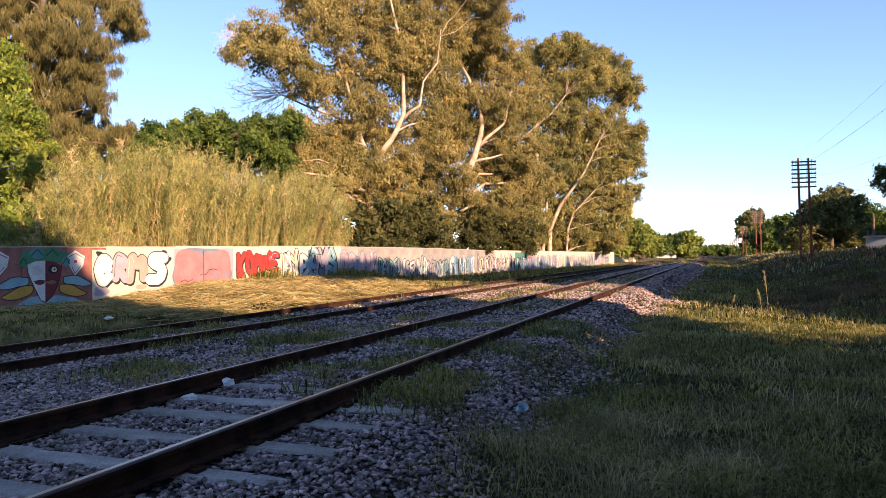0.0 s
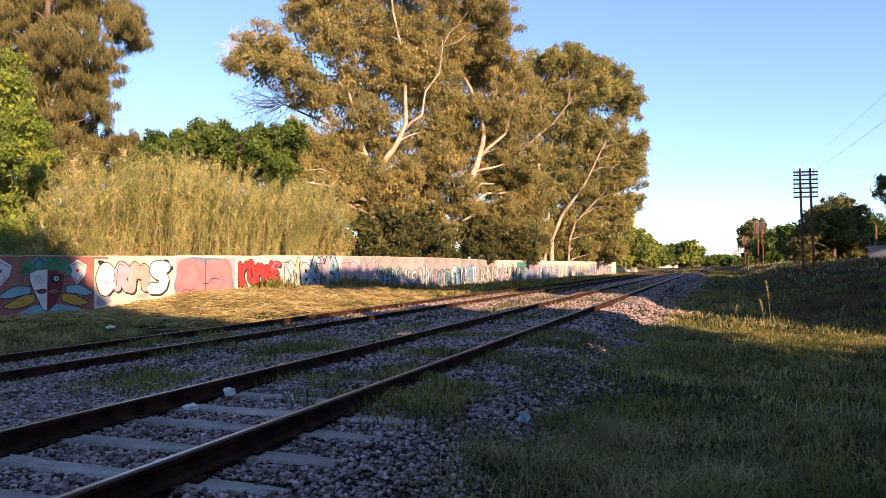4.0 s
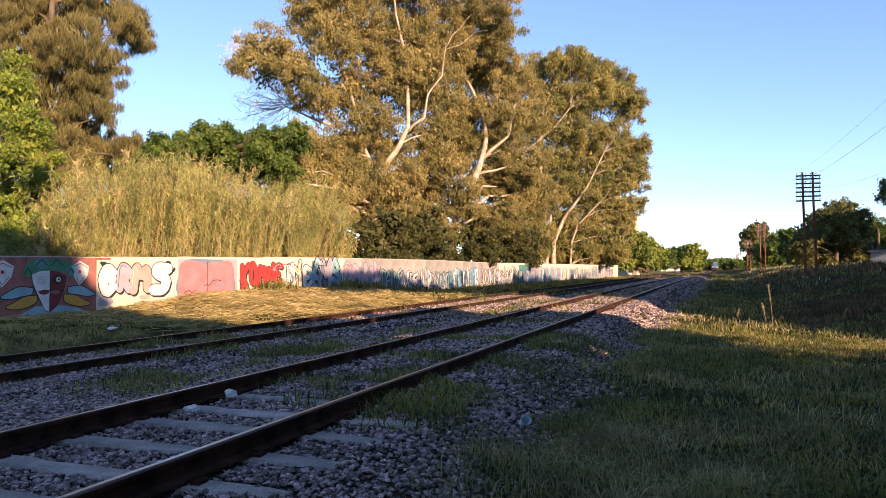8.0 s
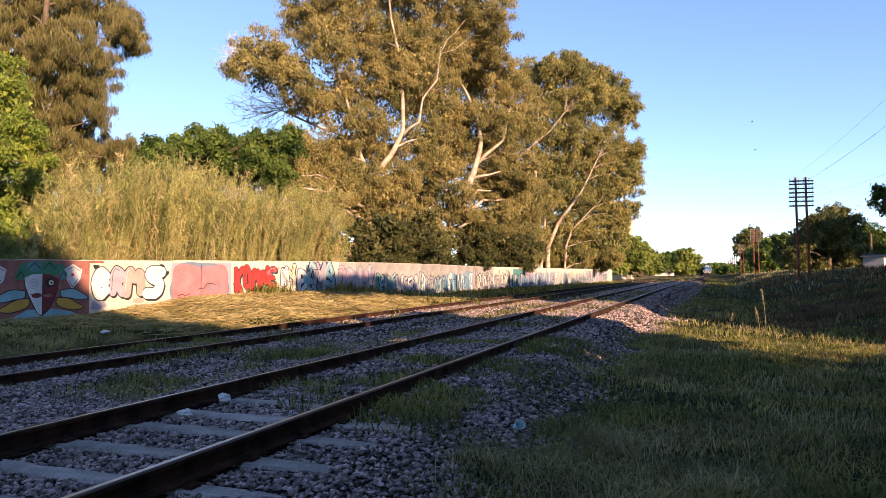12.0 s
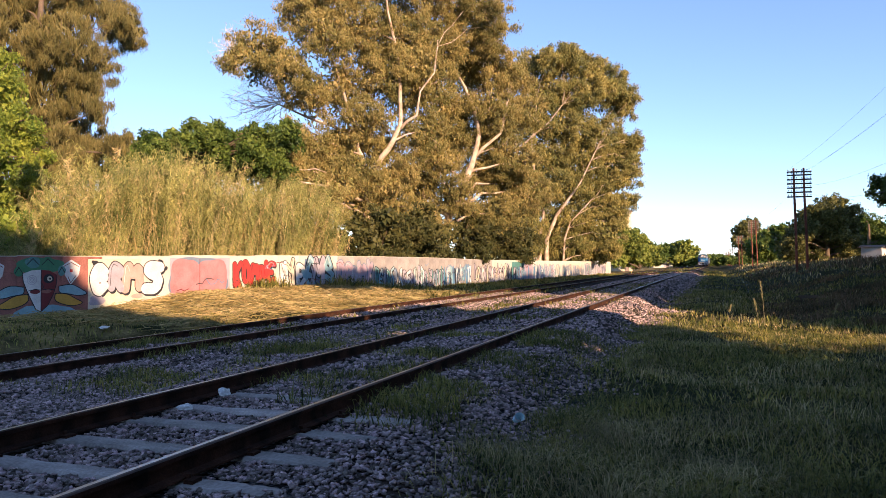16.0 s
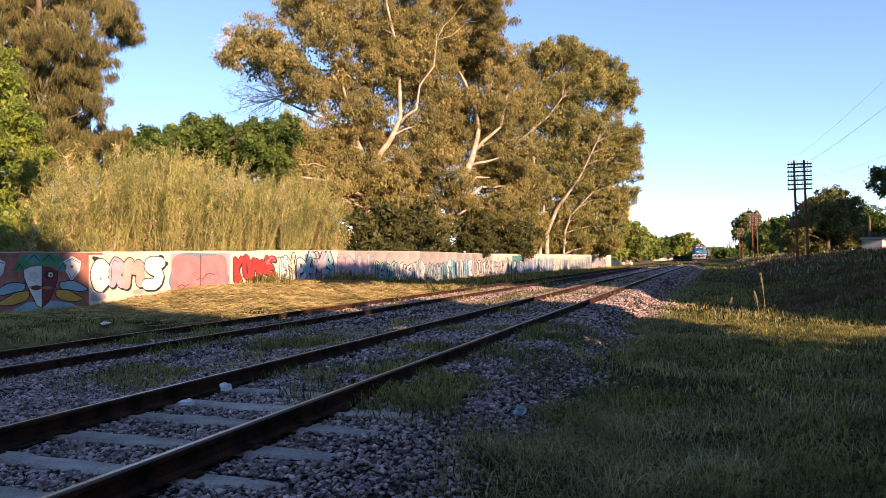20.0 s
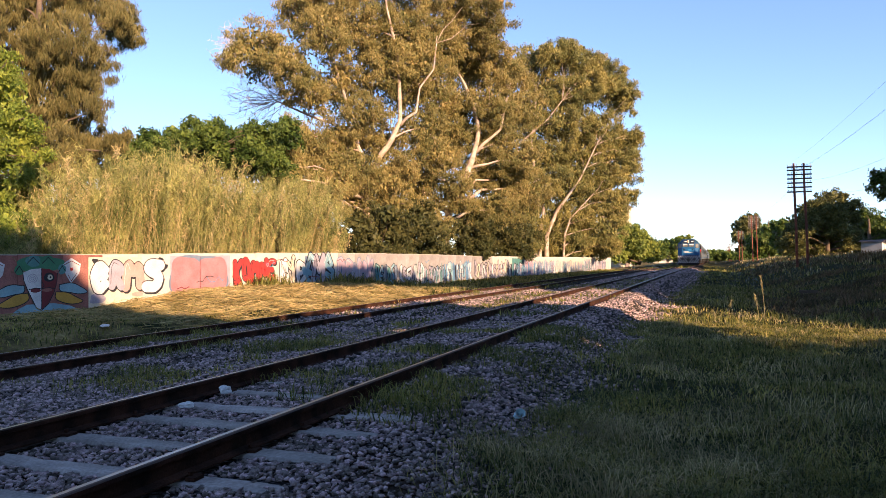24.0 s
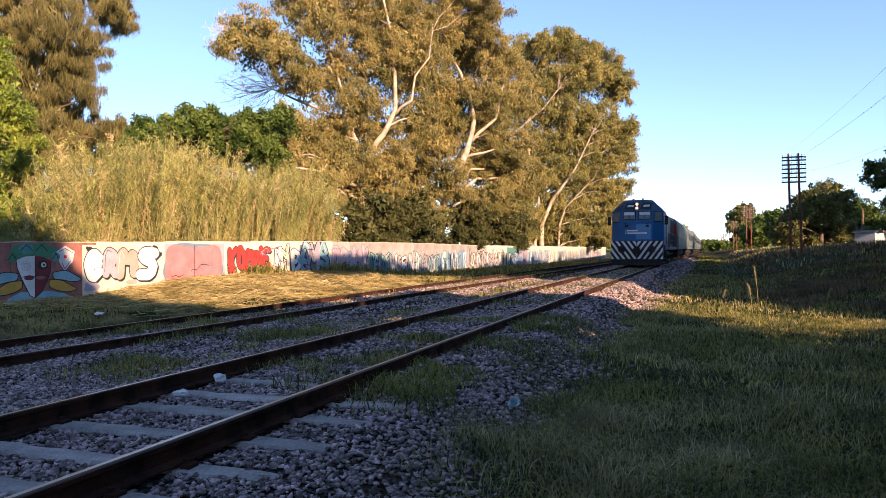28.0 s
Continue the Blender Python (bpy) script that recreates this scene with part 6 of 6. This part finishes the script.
def weeds(x, y, rng):
    """Tufts between and beside the tracks."""
    m = value_noise(x, y, 0.9, 41) + 0.5 * value_noise(x, y, 0.35, 42)
    xw, x = x, x / dip(y)
    mid = 1.2 * np.exp(-((x + 6.4) / 0.8) ** 2) * smooth01((y - 6.2) / 2.0)
    four = np.exp(-((x - TRACK_X) / 0.8) ** 2) * smooth01((y - 5.2) / 2.5)
    by_rail = 1.3 * np.exp(-((x + 2.35) / 0.5) ** 2) * smooth01((y - 5.2) / 1.2) * smooth01((16 - y) / 4)
    sid = 0.6 * np.exp(-((x - SIDING_X) / 1.2) ** 2)
    d = (0.9 * mid + 0.75 * four + 0.9 * by_rail + sid) * smooth01((m + 0.2) / 0.5)
    for cx in (TRACK_X, SIDING_X):
        for side in (-1, 1):
            d = d * (np.abs(xw - rail_x(cx, side, y)) > 0.06)
    return rng.uniform(0, 1, len(x)) < d


def wall_side(x, y, rng):
    bare = smooth01((y - 16) / 4) * smooth01((33 - y) / 4) * smooth01((-12.0 - x) / 1.5)
    return (rng.uniform(0, 1, len(x)) < smooth01((-10.9 - x) / 0.6) * (1 - 0.85 * bare)) & (x > -19.2 + 0.065 * (y - 20))


meadow("grass", "short green grass beside the ballast", [(82000, (-2.6, 2.6), (2.8, 8.5), 0.15, 0.0046, 1.3, 61), (56000, (-2.6, 4.5), (8.5, 18), 0.15, 0.008, 1.1, 62),
       (36000, (-2.4, 9), (18, 45), 0.20, 0.012, 0.7, 63), (20000, (-1.5, 26), (45, 150), 0.26, 0.03, 0.6, 64)], M_GRASS, verge)
meadow("dry_grass", "dry straw-coloured grass stems among the green", [(27000, (-2.4, 2.6), (2.8, 8.5), 0.19, 0.003, 1.4, 71), (13000, (-2.4, 4.5), (8.5, 18), 0.18, 0.005, 0.9, 72),
       (14000, (-2.4, 9), (18, 45), 0.19, 0.007, 1.0, 73), (11000, (4.5, 30), (45, 170), 0.42, 0.03, 0.5, 74)], M_GRASS_DRY, verge)
meadow("weeds", "green weeds growing between the rails and tracks", [(130000, (-12, -1.7), (2.6, 14), 0.17, 0.006, 1.0, 81), (45000, (-11.5, -1.9), (14, 45), 0.17, 0.013, 0.8, 82), (9000, (-13, 3), (92, 210), 0.34, 0.05, 0.8, 83)], M_GRASS, weeds)


def by_wall(x, y, rng):
    """Rank tufts at two spots against the wall."""
    d = sum(np.exp(-((x - a) / 0.7) ** 2 - ((y - b) / c) ** 2) for a, b, c in ((-18.1, 25.8, 1.0), (-16.8, 31.5, 1.9), (-15.9, 35.5, 1.6)))
    return rng.uniform(0, 1, len(x)) < d


meadow("tufts", "rank green tufts of grass against the foot of the wall", [(26000, (-20, -14.5), (22, 40), 0.62, 0.016, 0.7, 97)], M_GRASS, by_wall)
meadow("wall_grass", "green grass along the foot of the wall", [(24000, (-19.5, -10.9), (7, 30), 0.13, 0.010, 0.8, 91), (16000, (-19, -10.9), (30, 100), 0.25, 0.03, 0.7, 92)], M_GRASS, wall_side)


def rank_patches(x, y, rng):
    """Uneven patches of tall weeds over the ditch and the bank."""
    m = value_noise(x, y, 2.6, 51) + 0.6 * value_noise(x, y, 1.0, 52)
    return rng.uniform(0, 1, len(x)) < smooth01((m - 0.05) / 0.5) * smooth01((x - 1.2) / 1.5)


M_RANK = mat("dull_rank_weeds", (0.22, 0.150, 0.075), 0.7, vary=0.25, scale=0.8, fine=5, island=0.6, color2=(0.075, 0.062, 0.028), leafy=0.25)
meadow("rank_weeds", "dull olive and brown rank weeds over the ditch and bank", [(40000, (1.2, 9), (19, 45), 0.30, 0.010, 1.1, 85), (20000, (3, 20), (45, 100), 0.6, 0.025, 0.8, 86)], M_RANK, rank_patches)


def straw_heap():
    """Cut cane and straw lying criss-cross in front of the wall."""
    rng = np.random.default_rng(95)
    n = 21000
    x, y = rng.uniform(-19.2, -11.4, n), rng.normal(24.5, 5.5, n)
    ok = (x > -19.3 + 0.10 * (y - 20)) & (y > 13) & (rng.uniform(0, 1, n) < smooth01((-11.2 - x) / 2.0))
    x, y = x[ok], y[ok]
    n = len(x)
    a = rng.uniform(0, math.tau, n)
    way = np.stack([np.cos(a), np.sin(a), rng.normal(0, 0.18, n)], 1)
    c = np.stack([x, y, ground_z(x, y) + rng.uniform(0.01, 0.12, n)], 1)
    v, q = leaves(c, 0.5, 0.024, way, 0.05, rng)
    tagged(new("straw", scatter_mesh("straw", v, q, M_STRAW)), "cut dry cane and straw heaped by the wall", "straw", kind="stuff")


straw_heap()


# ---------------------------------------------------------------- small things on the ground
def rough_lump(name, label, category, spot, size, material, seed, squash=0.7):
    bm = bmesh.new()
    bmesh.ops.create_icosphere(bm, subdivisions=3, radius=1.0)
    rng = random.Random(seed)
    off = Vector((rng.uniform(0, 50), rng.uniform(0, 50), 0))
    for v in bm.verts:
        v.co *= 1 + 0.5 * noise.noise(v.co * 1.3 + off) + 0.2 * noise.noise(v.co * 3.5 + off)
        v.co = Vector((v.co.x * size[0], v.co.y * size[1], max(v.co.z, -0.5) * size[2] * squash))
    me = bpy.data.meshes.new(name)
    bm.to_mesh(me)
    bm.free()
    me.materials.append(material)
    ob = tagged(new(name, me), label, category)
    ob.matrix_basis = pose(spot[0], spot[1], spot[2], 0, 0, rng.uniform(0, 360))
    return ob


M_CHALK = mat("white_broken_stone", (0.72, 0.70, 0.68), 0.85, vary=0.2, scale=12, fine=60, bump=0.4, bump_scale=30)
M_FOAM = mat("pale_blue_plastic", (0.60, 0.84, 0.92), 0.35, vary=0.15, scale=14, fine=60)
M_LITTER = mat("white_litter", (0.70, 0.68, 0.64), 0.6, vary=0.15, scale=12, fine=60)
rough_lump("stone", "large pale broken stone lying between the rails", "stone", (-4.84, 6.12, 0.25), (0.07, 0.06, 0.075), M_CHALK, 1)
rough_lump("stone", "flat pale broken stone lying beside the rail", "stone", (-4.74, 5.42, 0.235), (0.075, 0.05, 0.05), M_CHALK, 2)
rough_lump("litter", "scrap of white litter on the grass by the siding", "litter", (-13.3, 12.5, 0.16), (0.22, 0.10, 0.05), M_LITTER, 3)


def crushed_cup():
    z = float(ground_z(-1.78, 6.66))
    t = thing("plastic_cup", "crumpled pale blue plastic cup lying in the grass", "cup", pose(-1.78, 6.66, z + 0.085, 62, 12, 30))
    g = Geo()
    n, rows = 16, []
    rng = random.Random(4)
    for i, (r, zz) in enumerate(((0.036, -0.06), (0.040, -0.03), (0.043, 0.0), (0.047, 0.03), (0.052, 0.06))):
        rows.append([((r + rng.uniform(-0.006, 0.006)) * math.cos(k * math.tau / n), (r + rng.uniform(-0.006, 0.006)) * math.sin(k * math.tau / n) * 0.8, zz) for k in range(n)])
    g.add([p for r in rows for p in r], [(i * n + k, i * n + (k + 1) % n, (i + 1) * n + (k + 1) % n, (i + 1) * n + k) for i in range(4) for k in range(n)] + [tuple(range(n))[::-1]])
    part("cup_wall", g, M_FOAM, t)
    g = Geo()
    ring = [(0.053 * math.cos(k * math.tau / n), 0.043 * math.sin(k * math.tau / n), 0.061) for k in range(n + 1)]
    g.tube(ring, [0.004] * (n + 1), 6)
    part("rim", g, M_WHITE, t)


crushed_cup()


def seed_grass(x, y, h, seed):
    """A tall grass stalk with a feathery seed head."""
    rng = random.Random(seed)
    t = thing("grass_plume", "tall dry grass stalk with a feathery seed head", "grass", pose(x, y, float(ground_z(x, y)), 0, 0, rng.uniform(0, 360)), "tall grass stalks")
    lean = rng.uniform(0.06, 0.2) * h
    g = Geo()
    line = [(lean * (q / 5) ** 2, 0, h * q / 5 - (0.02 if q == 0 else 0)) for q in range(6)]
    g.tube(line, [0.008, 0.007, 0.006, 0.005, 0.004, 0.003], 5)
    part("stalk", g, M_GRASS_DRY, t)
    n = 90
    gen = np.random.default_rng(seed)
    f = gen.uniform(0.66, 1.02, n)
    c = np.stack([lean * f ** 2 + gen.normal(0, 0.014, n), gen.normal(0, 0.014, n), h * f], 1)
    v, q = leaves(c, 0.07, 0.009, (0.2, 0, 1.0), 0.4, gen)
    part("seed_head", scatter_mesh("seed_head", v, q, M_GRASS_DRY), None, t)["kind"] = "stuff"


for k, (x, y, h) in enumerate(((1.22, 19.2, 1.15), (1.05, 18.6, 0.7), (0.4, 19.8, 0.5), (2.9, 20.4, 0.6))):
    seed_grass(x, y, h, 300 + k)


def low_marker(x, y):
    """A dark plank on two short posts in the ditch."""
    t = thing("low_marker", "low dark wooden plank on two short posts in the ditch", "marker", pose(x, y, float(ground_z(x, y)), 0, 0, 18))
    for s in (-1, 1):
        g = Geo()
        g.box(s * 0.26 - 0.03, s * 0.26 + 0.03, -0.03, 0.03, -0.1, 0.3)
        part("post", g, M_BARK_DARK, t, bevel=0.005)
    g = Geo()
    g.box(-0.36, 0.36, -0.05, 0.03, 0.24, 0.36)
    part("plank", g, M_BARK_DARK, t, bevel=0.008)


low_marker(3.6, 31.5)


# ---------------------------------------------------------------- birds
M_BIRD = mat("dark_bird_feathers", (0.035, 0.032, 0.03), 0.7, vary=0.3, scale=30, fine=120)


def make_bird():
    t = thing("bird", "small dark bird flying with spread wings", "bird", group="birds in flight")
    bm = bmesh.new()
    bmesh.ops.create_uvsphere(bm, u_segments=12, v_segments=8, radius=1.0)
    for v in bm.verts:
        k = 1 - 0.35 * max(v.co.x, 0) ** 2
        v.co = Vector((v.co.x * 0.15, v.co.y * 0.05 * k, v.co.z * 0.048 * k))
    me = bpy.data.meshes.new("body")
    bm.to_mesh(me)
    bm.free()
    me.materials.append(M_BIRD)
    part("body", me, None, t)
    g = Geo()
    g.prism([(0.10, -0.02), (0.24, -0.05), (0.25, 0.05), (0.10, 0.02)], "z", -0.006, 0.006)
    part("tail", g, M_BIRD, t)
    for s in (-1, 1):
        g = Geo()
        out = [(-0.07, 0.0), (-0.05, s * 0.16), (0.02, s * 0.30), (0.05, s * 0.16), (0.07, 0.0)]
        g.prism(out if s > 0 else out[::-1], "z", -0.006, 0.006)
        w = part("wing", g, M_BIRD, t)
        w.matrix_basis = pose(0, s * 0.03, 0.02, s * 20, 0, 0)
    return t


# where each bird is at one moment, and its speed
FLOCK = [(-46.5, 46.7, 16.8), (-44.9, 47.3, 17.4), (-44.6, 47.4, 17.8), (-42.5, 48.2, 18.5), (-42.8, 48.1, 18.1), (-41.8, 48.5, 17.3), (-41.1, 48.7, 16.6)]
PAIR = [(17.2, 108.0, 21.9), (17.6, 108.2, 18.0)]
first_bird = make_bird()
BIRDS = [first_bird] + [copy_thing(first_bird, Matrix()) for _ in range(8)]


# ---------------------------------------------------------------- what moves
SPEED, NOSE_AT_END = 17.3, 44.5


def motions():
    """The train runs straight down the near track at an even pace."""
    times = [0.0, 0.1] + [float(k) for k in range(1, 28)] + [27.9, 28.0]

    def rows(behind, length):
        out = []
        for t in times:
            y = NOSE_AT_END + SPEED * (28.0 - t) + behind
            x0, x1 = float(track_x(TRACK_X, y + 3)), float(track_x(TRACK_X, y + length - 3))
            turn = -math.degrees(math.atan2(x1 - x0, length - 6))
            out.append((t, pose(x0, y, float(track_top(RAIL_TOP, y + length / 2)), 0, 0, turn)))
        return out
    walk(LOCO, rows(0.0, 21.0))
    for k, c in enumerate(COACHES):
        walk(c, rows(21.2 + k * (COACH + 0.3), COACH))
    # a flock leaves the tall gum and crosses to the dark tree; earlier a pair crosses from the unseen tree row to the
    # gums
    rng = random.Random(12)
    for k, b in enumerate(BIRDS):
        if k < len(FLOCK):
            t0, t1, at, p, v = 25.3 + 0.05 * k, 28.0, 27.0, Vector(FLOCK[k]), Vector((-8.2, -3.2, -0.5 + 0.25 * (k % 3)))
        else:
            t0, t1, at, p, v = 9.6, 14.6, 11.0, Vector(PAIR[k - len(FLOCK)]), Vector((-12.1, -4.9, 0.15))
        head = math.degrees(math.atan2(v.y, v.x)) + 180
        steps = [t0 + (t1 - t0) * i / 10 for i in range(11)]
        path = [(t, p + v * (t - at) + Vector((0, 0, 0.15 * math.sin(3 * t + k)))) for t in steps]
        path = [(0.0, path[0][1])] + path + ([(28.0, path[-1][1])] if t1 < 28.0 else [])
        walk(b, [(t, pose(q.x, q.y, q.z, 0, 0, head)) for t, q in path])
        for w in [c for c in b.children if c.name.startswith("wing")]:
            s = 1 if max(v.co.y for v in w.data.vertices) > 0.1 else -1
            beats = [0.0] + [t0 + 0.1 * i for i in range(int((t1 - t0) * 10))] + [28.0]
            walk(w, [(t, pose(0, s * 0.03, 0.02, s * (10 + 32 * math.sin(i * 2.1 + k)), 0, 0)) for i, t in enumerate(beats)])


motions()
